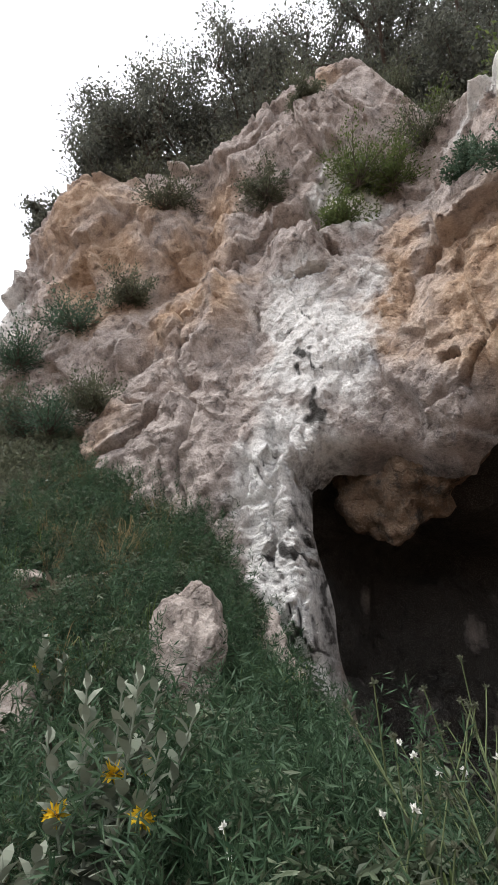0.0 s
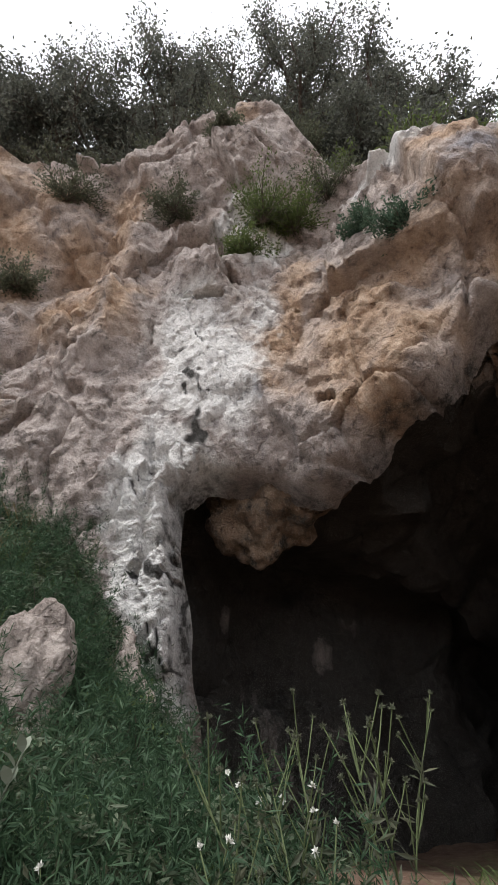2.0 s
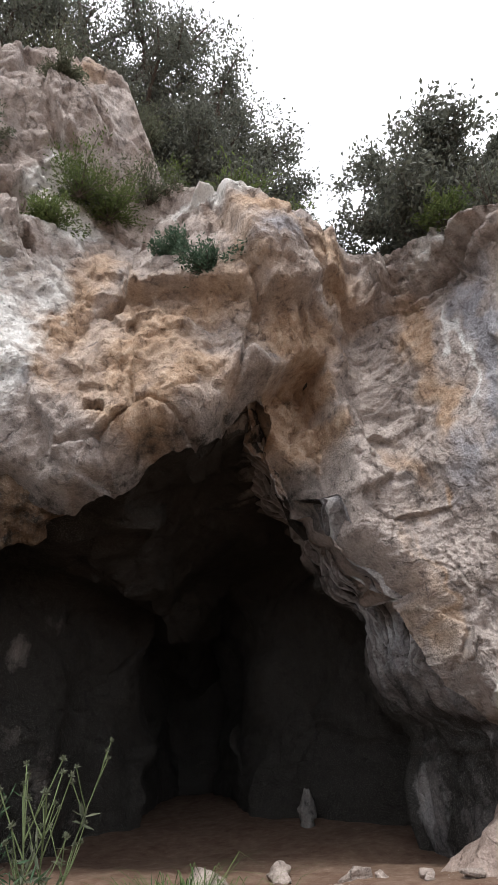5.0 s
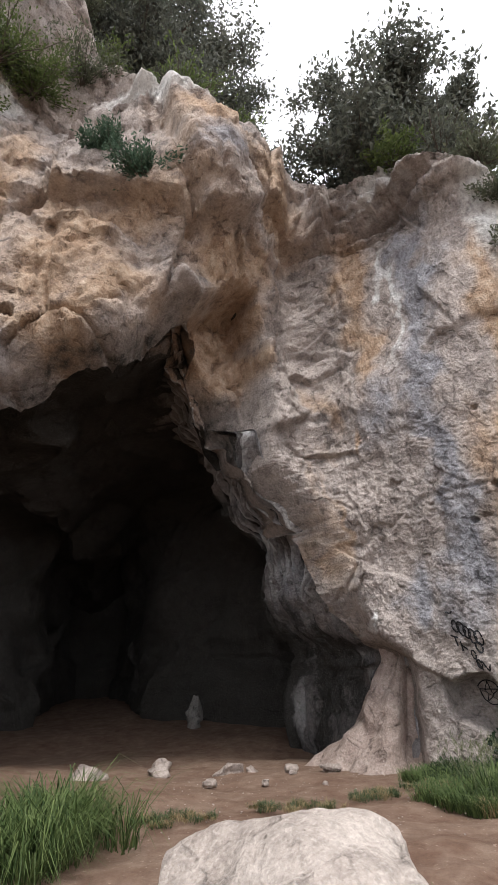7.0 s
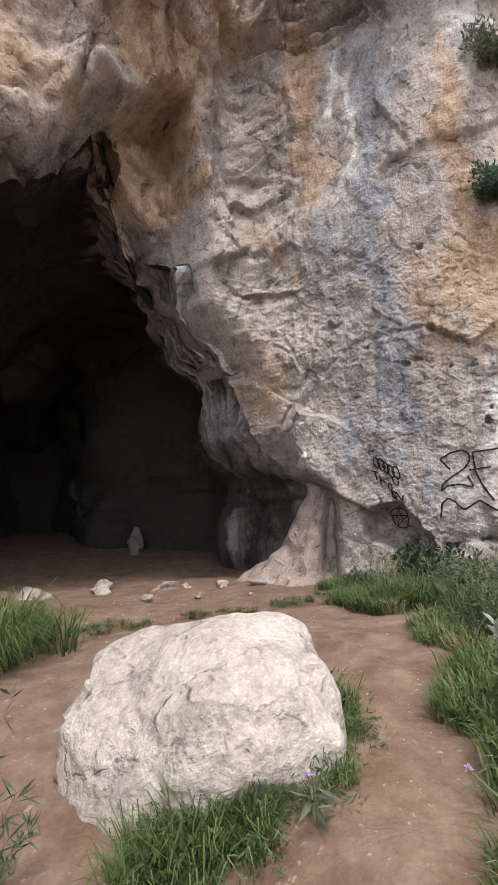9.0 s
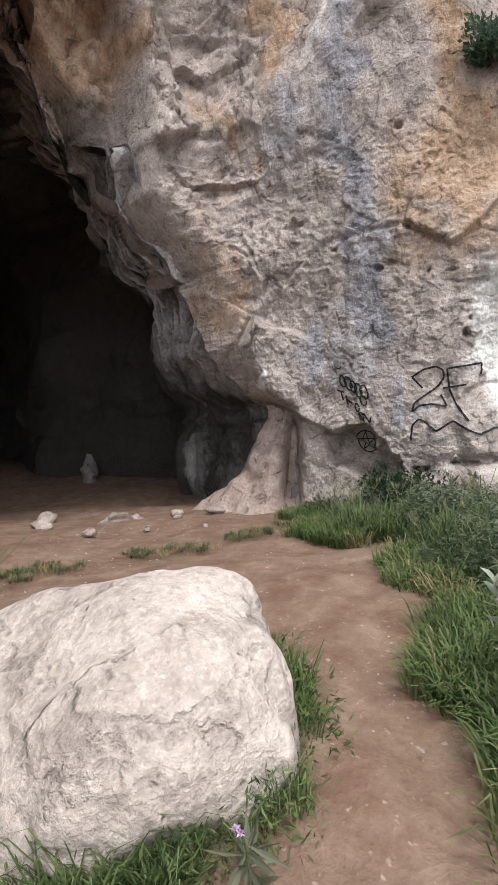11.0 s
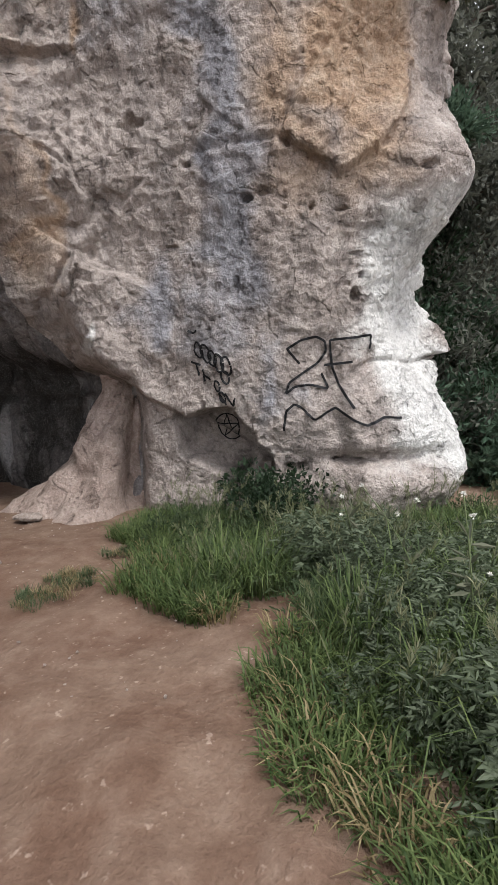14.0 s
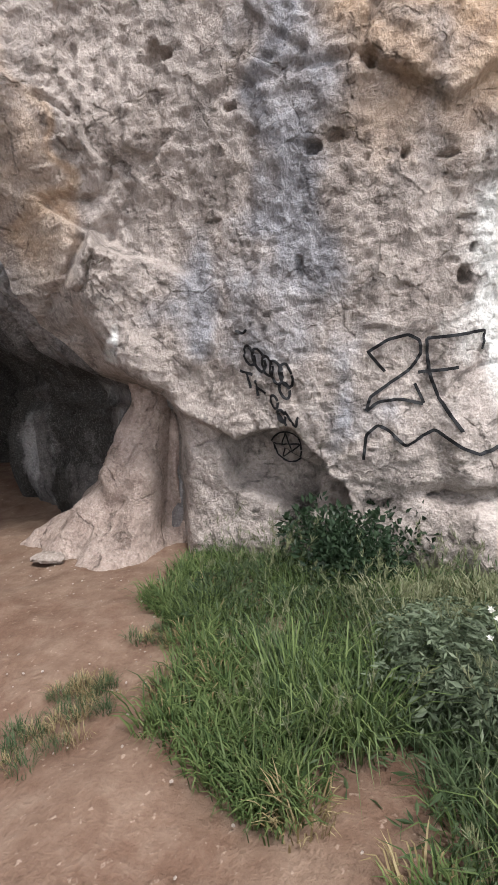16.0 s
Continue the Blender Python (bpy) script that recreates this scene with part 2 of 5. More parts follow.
def ground_material():
    m, n, l, b = material("trodden_earth", 0.95)
    co = n.new("ShaderNodeNewGeometry").outputs["Position"]
    big, mid, fine = noise_node(n, l, co, 0.8, 6), noise_node(n, l, co, 6, 8, 0.65), noise_node(n, l, co, 45, 5, 0.7)
    base = ramp(n, l, big, (0.3, (0.18, 0.105, 0.073)), (0.55, (0.24, 0.157, 0.112)), (0.75, (0.30, 0.215, 0.16)))
    base = mixc(n, l, 0.55, base, ramp(n, l, mid, (0.3, (0.11, 0.068, 0.048)), (0.5, (0.20, 0.135, 0.10)), (0.7, (0.31, 0.235, 0.185))))
    clod = noise_node(n, l, co, 2.4, 5, 0.6)
    base = mixc(n, l, 0.55, base, ramp(n, l, clod, (0.36, (0.62, 0.5, 0.44)), (0.55, (1, 1, 1))), "MULTIPLY")
    crumbs = noise_node(n, l, co, 26, 2, 0.5)
    base = mixc(n, l, 0.8, base, ramp(n, l, crumbs, (0.66, (0, 0, 0)), (0.74, (0.20, 0.17, 0.145))), "ADD")
    base = mixc(n, l, 0.4, base, ramp(n, l, fine, (0.3, (0.5, 0.48, 0.46)), (0.62, (1, 1, 1))), "MULTIPLY")
    base = mixc(n, l, patch_mask(n, l, "loam", mid), base, (0.085, 0.068, 0.045))
    l.new(base, b.inputs["Base Color"])
    bump(n, l, b, calc(n, l, "ADD", mid, calc(n, l, "ADD", calc(n, l, "MULTIPLY", fine, 0.5), calc(n, l, "MULTIPLY", crumbs, 0.5))), 0.8, 0.028)
    return m


EARTH = ground_material()

# ---- plan of the cliff: a line walked from its far end round the cave to the white corner ----
PLAN = [(-12, 13), (-3, 10.2), (1.2, 8.9), (3.2, 8.7), (5.0, 7.9), (6.8, 6.5), (8.6, 5.8), (9.75, 5.4), (10.0, 4.6), (10.0, 2.4), (10.45, 1.62), (11.3, 1.45), (12.3, 2.0), (14, 3.2), (24, 8)]
SKYLINE = [(0, 10), (6.3, 12.6), (7.6, 16), (9.3, 16.8), (13.5, 15.3), (14.6, 16.2), (15.9, 17.4), (17.8, 16.6), (18.6, 13.4), (20, 12.1), (22, 12.0), (23.5, 10.9), (24.5, 10.2), (26, 9.5), (26.8, 9.0), (29, 8.5), (41, 9)]
MOUTH = [(14.9, -2.5), (14.9, 1.4), (14.85, 2.9), (14.7, 4.2), (14.75, 5.1), (15.3, 5.5), (16.2, 5.3), (17.2, 4.8), (17.8, 5.05), (18.4, 5.55), (19.3, 5.85), (20.1, 6.62), (20.45, 6.8), (20.8, 6.55), (21.15, 6.0), (21.6, 5.2), (22.05, 4.2), (22.9, 3.15), (23.1, 2.05), (23.55, 1.3), (23.95, 0.95), (24.05, -2.5)]


def plan_line():
    p = np.array(PLAN, float)
    d = np.r_[0, np.cumsum(np.hypot(*np.diff(p, axis=0).T))]
    u = np.arange(0, d[-1], 0.05)
    k = np.exp(-0.5 * (np.arange(-30, 31) * 0.05 / 0.4) ** 2)
    k /= k.sum()
    out = []
    for c in (np.interp(u, d, p[:, 0]), np.interp(u, d, p[:, 1])):
        padded = np.r_[c[0] + np.arange(-30, 0) * (c[1] - c[0]), c, c[-1] + np.arange(1, 31) * (c[-1] - c[-2])]
        out.append(np.convolve(padded, k, "valid"))
    q = np.stack(out, 1)
    t = np.gradient(q, axis=0)
    nrm = np.stack([t[:, 1], -t[:, 0]], 1)
    return u, q, nrm / np.linalg.norm(nrm, axis=1)[:, None]


LINE_U, LINE_P, LINE_N = plan_line()


def on_line(u):
    p = np.stack([np.interp(u, LINE_U, LINE_P[:, i]) for i in (0, 1)], -1)
    n = np.stack([np.interp(u, LINE_U, LINE_N[:, i]) for i in (0, 1)], -1)
    return p, n


def signed_distance(u, z, poly):
    """Distance to a polygon's border, negative inside."""
    best, inside = np.full(u.shape, 1e9), np.zeros(u.shape, bool)
    for (x0, y0), (x1, y1) in zip(poly, poly[1:] + poly[:1]):
        dx, dy = x1 - x0, y1 - y0
        t = np.clip(((u - x0) * dx + (z - y0) * dy) / (dx * dx + dy * dy), 0, 1)
        best = np.minimum(best, np.hypot(u - x0 - t * dx, z - y0 - t * dy))
        if y0 != y1:
            inside ^= ((y0 > z) != (y1 > z)) & (u < (x1 - x0) * (z - y0) / (y1 - y0) + x0)
    return np.where(inside, -best, best)


def blobs(u, z, spots):
    out = np.zeros(u.shape)
    for cu, cz, ru, rz, s in spots:
        out = np.maximum(out, s * np.exp(-(((u - cu) / ru) ** 2 + ((z - cz) / rz) ** 2)))
    return out


BULGES = [(15.5, 7.2, 1.4, 1.8, 0.5), (18.3, 7.4, 1.7, 1.5, 0.75), (20.9, 9.2, 1.5, 2.0, 1.0), (16.4, 14.8, 1.7, 2.2, 0.7), (15.4, 10.2, 0.8, 0.8, 0.45), (13.6, 9.2, 0.6, 1.4, 0.4), (9.3, 14.5, 1.8, 2.2, 0.5), (24.3, 9.6, 1.4, 0.5, 0.4), (25.0, 9.25, 1.3, 0.16, 0.3), (25.4, 9.75, 1.2, 0.13, 0.25), (26.4, 9.0, 1.0, 0.5, 0.3), (25, 4.5, 1.8, 2.5, 0.25), (27.35, 3.05, 0.6, 0.6, 0.56), (27.6, 4.9, 0.7, 0.9, 0.35), (27.6, 0.1, 0.8, 0.7, 0.42), (26.5, -0.1, 1.0, 0.35, 0.25)]
HOLLOWS = [(24.8, 9.02, 1.4, 0.07, 0.3), (25.2, 9.52, 1.2, 0.06, 0.25), (15.9, 11.0, 0.9, 0.35, 0.7), (12.2, 11.3, 1.2, 0.8, 0.7), (14.4, 11.5, 0.35, 2.5, 0.35), (17.9, 12.2, 0.8, 1.8, 0.7), (22.9, 8.4, 0.4, 2.2, 0.55), (11, 8.6, 1.2, 0.5, 0.4), (27.5, 1.65, 0.7, 0.55, 0.28), (19.6, 7.0, 0.35, 1.0, 0.3), (26.7, 0.22, 0.5, 0.08, 0.2), (25.95, 0.05, 0.25, 0.2, 0.2), (13.0, 13.2, 0.5, 2.0, 0.3)]

# weathered pockets in the wall, and the niche at its foot
POCKETS = [(24.23, 3.58, 0.22, 0.11, 0.15), (25.46, 2.79, 0.12, 0.05, 0.16), (25.6, 2.83, 0.1, 0.035, 0.1), (26.06, 2.67, 0.05, 0.06, 0.14), (24.86, 3.15, 0.07, 0.035, 0.14), (25.85, 3.24, 0.05, 0.06, 0.12), (26.54, 2.04, 0.05, 0.07, 0.16), (26.48, 1.86, 0.06, 0.09, 0.14), (26.99, 2.97, 0.07, 0.06, 0.14), (26.33, 2.64, 0.09, 0.025, 0.12), (24.59, 2.42, 0.15, 0.04, 0.07), (26.45, 0.2, 0.24, 0.045, 0.2), (26.35, -0.02, 0.03, 0.12, 0.1), (24.2, 2.95, 0.06, 0.03, 0.1), (25.75, 4.5, 0.08, 0.05, 0.14), (25.9, 0.12, 0.16, 0.06, 0.14), (25.3, 2.0, 0.05, 0.1, 0.06), (23.45, 1.95, 0.02, 0.2, 0.06), (23.75, 1.85, 0.025, 0.16, 0.06), (24.9, 4.6, 0.12, 0.05, 0.1)]
CLEFTS = [(15.5, 9.35, 0.6, 0.1, 0.5), (15.95, 9.85, 0.3, 0.28, 0.55), (15.11, 5.9, 0.14, 0.1, 0.05), (15.23, 6.4, 0.07, 0.14, 0.05), (14.93, 8.0, 0.1, 0.08, 0.05), (15.26, 7.35, 0.08, 0.06, 0.05), (12.71, 8.49, 0.25, 0.06, 0.2), (12.47, 5.2, 0.05, 0.6, 0.2), (17.65, 5.95, 0.32, 0.14, 0.4), (17.39, 13.6, 0.1, 0.5, 0.3), (14.3, 8.6, 0.05, 0.5, 0.25), (13.6, 6.6, 0.06, 0.5, 0.2)]
# shade painted into small holes and one cleft of the white rock
HOLE_SHADE = [(15.11, 5.9, 0.16, 0.12, 0.62), (15.3, 5.95, 0.12, 0.06, 0.6), (15.23, 6.4, 0.08, 0.2, 0.6), (14.93, 8.0, 0.16, 0.1, 0.62), (15.26, 7.35, 0.14, 0.06, 0.6), (15.5, 9.3, 0.6, 0.07, 0.65), (15.0, 6.9, 0.06, 0.12, 0.6)]
RECESS = [(20.5, 6.75), (21.2, 7.4), (21.95, 7.7), (22.12, 6.4), (22.06, 4.2), (22.9, 3.15), (22.7, 3.15), (21.9, 4.2), (21.3, 5.2), (20.8, 6.2)]
NICHE = [(24.5, 0.18), (24.5, 0.52), (24.72, 0.74), (25.15, 0.76), (25.42, 0.48), (25.6, 0.1), (25.5, -0.06), (25.0, -0.04)]


def cliff_point(u, z, rough=True):
    """Places on the cliff's face at distances u along its line and heights z."""
    p, n = on_line(u)
    flat = np.stack([p[:, 0], p[:, 1], z], 1)
    d = np.zeros(len(u))
    for cu, cz, ru, rz, s in BULGES:
        d += s * np.exp(-(((u - cu) / ru) ** 2 + ((z - cz) / rz) ** 2))
    for cu, cz, ru, rz, s in HOLLOWS:
        d -= s * np.exp(-(((u - cu) / ru) ** 2 + ((z - cz) / rz) ** 2))
    top = np.interp(u, *np.array(SKYLINE).T)
    over = np.maximum(0, z - top + 0.4)
    d -= over * 1.6
    # the foot of the wall beside the cave is undercut
    edge = np.interp(u, [23.2, 23.6, 24.5, 25.5, 25.9], [1.3, 1.2, 0.75, 0.2, -0.6])
    d -= 0.16 * step(0.0, 0.12, edge - z) * step(22.8, 23.3, u) * step(25.6, 25.1, u) * (0.45 + 0.55 * step(-0.4, -0.1, z))
    d -= 0.48 * step(0.02, -0.09, signed_distance(u + 0.09 * vnoise(flat, 0.22, 83), z + 0.08 * vnoise(flat, 0.22, 84), NICHE))
    d -= 1.2 * step(0.04, -0.13, signed_distance(u + 0.08 * vnoise(flat, 0.4, 86), z + 0.08 * vnoise(flat, 0.4, 87), RECESS))
    for cu, cz, ru, rz, depth in POCKETS + CLEFTS:
        at = 1.2 * np.hypot((u - cu) / ru, (z - cz) / rz) + 0.55 * vnoise(flat, 0.09, 85)
        d -= 0.8 * depth * step(0.95, 0.45, at)
    s = signed_distance(u + 0.06 * vnoise(flat, 0.8, 81), z + 0.06 * vnoise(flat, 0.8, 82), MOUTH)
    if rough:
        even = (0.55 + 0.45 * step(0.0, 0.7, s)) * (1 - 0.65 * step(13.3, 13.9, u) * step(17.0, 16.3, u) * step(10.2, 9.2, z))
        calm = step(23.2, 24.2, u) * step(28.5, 27.5, u) * step(9.0, 8.0, z)
        d += (0.36 - 0.22 * calm) * fbm(flat, 2.6, 3, 3)
        crack, val = cells(flat * np.array([1, 1, 0.8]) + 0.22 * np.stack([vnoise(flat, 0.9, 31), vnoise(flat, 0.9, 32), vnoise(flat, 0.9, 33)], 1), 1.7, 5)
        d += even * (1 - 0.8 * calm) * (1 - 0.7 * step(-0.9, 0.0, z - top)) * ((val - 0.5) * 0.55 * step(-0.01, 0.05, crack) - 0.12 * step(0.06, 0.0, crack))
        crack2, val2 = cells(flat + 0.07 * np.stack([vnoise(flat, 0.3, 41), vnoise(flat, 0.3, 42), vnoise(flat, 0.3, 43)], 1), 0.55, 9)
        d += even * (1 - 0.82 * calm) * ((val2 - 0.5) * 0.14 * step(-0.01, 0.06, crack2) - 0.05 * step(0.08, 0.0, crack2))
        crack3, val3 = cells(flat * np.array([1, 1, 0.7]) + 0.03 * np.stack([vnoise(flat, 0.15, 44), vnoise(flat, 0.15, 45), vnoise(flat, 0.15, 46)], 1), 0.19, 13)
        d += (1 - 0.62 * calm) * ((val3 - 0.5) * 0.05 * step(0, 0.1, crack3))
        # thin flakes that dip along the wall
        dip = np.stack([flat[:, 0], flat[:, 1] + 0.5 * z, z - 0.35 * flat[:, 1]], 1)
        dip = dip * np.array([1, 0.8, 1.5]) + 0.05 * np.stack([vnoise(flat, 0.12, 47), vnoise(flat, 0.12, 48), vnoise(flat, 0.12, 49)], 1)
        crack4, val4 = cells(dip, 0.075, 15)
        d += (val4 - 0.5) * 0.017 * step(0, 0.12, crack4)
        # cleft blocks of the white jamb, and slabs along the wall's top
        jamb = step(13.5, 13.9, u) * step(15.5, 15.0, u) * step(1.0, 1.6, z) * step(6.3, 5.4, z)
        cleft, block = cells(flat * np.array([1, 1, 0.3]) + 0.14 * np.stack([vnoise(flat, 0.4, 34), vnoise(flat, 0.4, 35), 0.4 * vnoise(flat, 0.4, 36)], 1), 0.36, 77)
        d += jamb * ((block - 0.5) * 0.3 * step(0, 0.04, cleft) - 0.1 * step(0.05, 0.01, cleft))
        slab = (z + 0.12 * (u - 25) + 0.12 * vnoise(flat, 0.9, 37)) / 0.42
        d += 0.24 * step(8.5, 8.9, z) * step(23.0, 23.6, u) * (0.5 - (slab - np.floor(slab)) ** 3)
        lean = np.stack([flat[:, 0], flat[:, 1] + 0.35 * z, 0.55 * z], 1)
        d += even * (0.06 - 0.035 * calm) * fbm(flat, 0.55, 3, 61, 0.6) + 0.03 * calm * fbm(lean, 0.7, 4, 66, 0.6)
        d += even * (0.06 - 0.045 * calm) * (0.5 - np.abs(vnoise(flat, 0.34, 62))) + (0.035 - 0.025 * calm) * (0.5 - np.abs(vnoise(flat, 0.15, 63)))
        d += (0.026 - 0.017 * calm) * (0.5 - np.abs(vnoise(flat, 0.085, 64))) + (0.014 - 0.008 * calm) * vnoise(flat, 0.045, 65)
        pit, pv = cells(flat * np.array([1, 1, 1.25]), 0.085, 17)
        d -= (0.02 - 0.012 * calm) * step(0.85, 1.0, pv)
        d -= 0.03 * calm * step(0.82, 0.92, vnoise(flat * np.array([1, 1, 1.8]), 0.13, 71))
    lip = np.clip((0.26 - s) / 0.26, 0, 1)
    d -= 0.4 * (1 - np.sqrt(1 - lip * lip * 0.98)) + 2.5 * np.maximum(0, -s)
    return np.stack([p[:, 0] + n[:, 0] * d, p[:, 1] + n[:, 1] * d, z], 1), s


OCHRE = [(18.5, 6.1, 1.5, 0.6, 1.1), (20.6, 7.5, 0.9, 0.7, 1.1), (18.3, 6.7, 1.5, 0.9, 0.75), (20.2, 8.9, 1.1, 1.1, 0.75), (17.3, 9.6, 0.6, 1.3, 0.8), (12.6, 11.2, 1.2, 1.3, 0.8), (11.4, 13.8, 1.0, 1.3, 0.8), (23.0, 5.2, 0.25, 0.8, 0.7), (9.6, 15, 1.8, 2.2, 1), (10.3, 12, 1.7, 1.3, 1), (12.3, 9.6, 1.0, 1.1, 1), (13.7, 9.2, 0.6, 1.4, 0.9), (13.2, 12.5, 0.7, 2.0, 0.9), (16.9, 8.3, 0.5, 1.4, 0.9), (16.8, 6.5, 0.5, 1.0, 0.8), (18.2, 7.5, 1.1, 1.4, 1), (19.2, 8.3, 0.9, 1.1, 0.9), (20.5, 10.5, 0.9, 0.8, 1), (22, 9.6, 1.1, 1.2, 0.9), (21.5, 7.4, 0.9, 0.9, 1), (24, 8.0, 0.42, 1.2, 1.2), (24, 6.4, 0.36, 1.1, 1.05), (26.4, 6, 0.3, 2.0, 1.15), (26.55, 3.9, 0.36, 1.0, 1.2), (22.8, 3.4, 0.3, 0.9, 0.6), (25.95, 3.6, 0.4, 0.9, 0.75), (23.75, 4.4, 0.14, 0.3, 0.9), (23.1, 3.3, 0.12, 0.8, 0.8), (21.5, 6.6, 0.6, 1.0, 1.4), (11, 7, 1.5, 0.8, 0.6), (17.2, 15.6, 0.5, 0.7, 0.7)]
CHALK = [(15.4, 7.4, 1.1, 2.0, 1.4), (14.5, 3, 0.6, 2.5, 1.5), (14.2, 4.6, 0.6, 0.8, 1), (15.6, 9.4, 0.8, 0.8, 1), (16.5, 12, 0.7, 1.1, 0.8), (20, 11.7, 1.2, 0.5, 0.8), (25.2, 9.6, 1.2, 0.5, 0.6), (27.4, 1.7, 0.75, 1.2, 1.5), (27.8, 0.4, 0.8, 0.7, 1.2), (27.7, 2.6, 0.75, 0.6, 1.5), (24.7, 7.2, 0.12, 1.6, 0.7), (26.7, 8.2, 0.5, 1.2, 0.7), (6.5, 12, 1.2, 1.5, 0.7), (23.55, 1.85, 0.14, 0.16, 0.9), (28.2, 3.0, 0.8, 1.0, 1)]
SLATE = [(25.2, 7, 0.42, 1.7, 1.0), (25.15, 5.2, 0.3, 1.2, 0.95), (25.2, 3.9, 0.26, 1.0, 1.0), (25.35, 2.7, 0.3, 0.9, 0.95), (24.4, 1.95, 0.4, 0.4, 0.8), (20.6, 9, 0.6, 0.7, 0.7), (25.1, 1.7, 0.5, 0.5, 0.6), (25.75, 1.0, 0.12, 0.6, 0.7), (24.3, 4.9, 0.5, 0.8, 0.6), (16.4, 6.2, 0.3, 0.8, 0.5)]
# shade painted into the niche and recess, and along dark cracks of the white rock
SHADE_SPOTS = [(25.2, 0.25, 0.3, 0.3, 0.66), (21.7, 5.0, 0.35, 0.9, 0.62), (15.1, 6.6, 0.07, 0.5, 0.72), (14.9, 5.2, 0.12, 0.4, 0.85), (14.75, 3.2, 0.1, 1.7, 0.8), (15.6, 8.2, 0.09, 0.5, 0.75)]


def build_cliff():
    u = np.concatenate([np.arange(3, 12, 0.08), np.arange(12, 23.2, 0.04), np.arange(23.2, 28.2, 0.018), np.arange(28.2, 28.8, 0.05), np.arange(28.8, 40, 0.2)])
    z = np.concatenate([np.arange(-1.6, -0.8, 0.06), np.arange(-0.8, 4.6, 0.02), np.arange(4.6, 9.5, 0.042), np.arange(9.5, 17.5, 0.06), np.arange(17.5, 26, 0.35)])
    uu, zz = [a.ravel() for a in np.meshgrid(u, z)]
    v, s = cliff_point(uu, zz)
    grid = s.reshape(len(z), len(u))
    gz, gu = np.gradient(grid, z, u)
    f = grid_faces(len(z), len(u))
    f = f[(s[f] > -0.2).any(1) & (s[f] > -0.32).all(1)]
    rim = (s < -0.2) & (s > -0.4)
    size = (gu.ravel() ** 2 + gz.ravel() ** 2)[rim] + 1e-6
    move = np.clip((-0.2 - s[rim]) / size, -0.1, 0.1)
    v[rim], _ = cliff_point(uu[rim] + move * gu.ravel()[rim], zz[rim] + move * gz.ravel()[rim])
    used = np.unique(f)
    remap = np.full(len(v), -1)
    remap[used] = np.arange(len(used))
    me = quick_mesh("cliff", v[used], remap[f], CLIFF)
    uu, zz, s = uu[used], zz[used], s[used]
    at = np.stack([uu, zz, 0 * uu], 1)
    flat = np.column_stack([on_line(uu)[0], zz])
    loose = 1 - 0.7 * step(23.0, 23.8, uu)
    uu = uu + 0.5 * loose * vnoise(at, 1.3, 401) + 0.22 * vnoise(at, 0.45, 402) + 0.1 * vnoise(at, 0.18, 403)
    zz = zz + 0.8 * loose * vnoise(at, 1.5, 404) + 0.25 * vnoise(at, 0.5, 405)
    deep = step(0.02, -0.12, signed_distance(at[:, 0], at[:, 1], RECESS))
    for name, spots in (("ochre", OCHRE), ("chalk", CHALK), ("slate", SLATE)):
        layer(me, name, np.maximum(blobs(uu, zz, spots), 1.1 * deep * step(5.5, 6.2, zz) * (name == "ochre")))
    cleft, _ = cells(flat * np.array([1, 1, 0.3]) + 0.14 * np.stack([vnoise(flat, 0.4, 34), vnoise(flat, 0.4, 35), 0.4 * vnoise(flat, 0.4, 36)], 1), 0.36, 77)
    cleft_shade = 0.6 * step(0.075, 0.02, cleft) * step(-0.25, 0.15, vnoise(flat, 0.35, 38)) * step(13.5, 13.9, at[:, 0]) * step(15.5, 15.0, at[:, 0]) * step(5.9, 5.3, at[:, 1])
    # shade painted into holes, clefts and the lower recess, and round the mouth's lip
    layer(me, "shade_tint", np.maximum(np.maximum(blobs(uu, zz, SHADE_SPOTS) + blobs(at[:, 0], at[:, 1], HOLE_SHADE), np.maximum(cleft_shade, 0.5 * deep * step(6.4, 5.4, zz))), 0.42 * step(0.25, -0.12, s) + 0.08 * step(0.5, -0.1, s) * step(21.3, 19.6, at[:, 0])))
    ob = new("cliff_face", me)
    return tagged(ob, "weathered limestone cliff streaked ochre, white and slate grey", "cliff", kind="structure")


build_cliff()


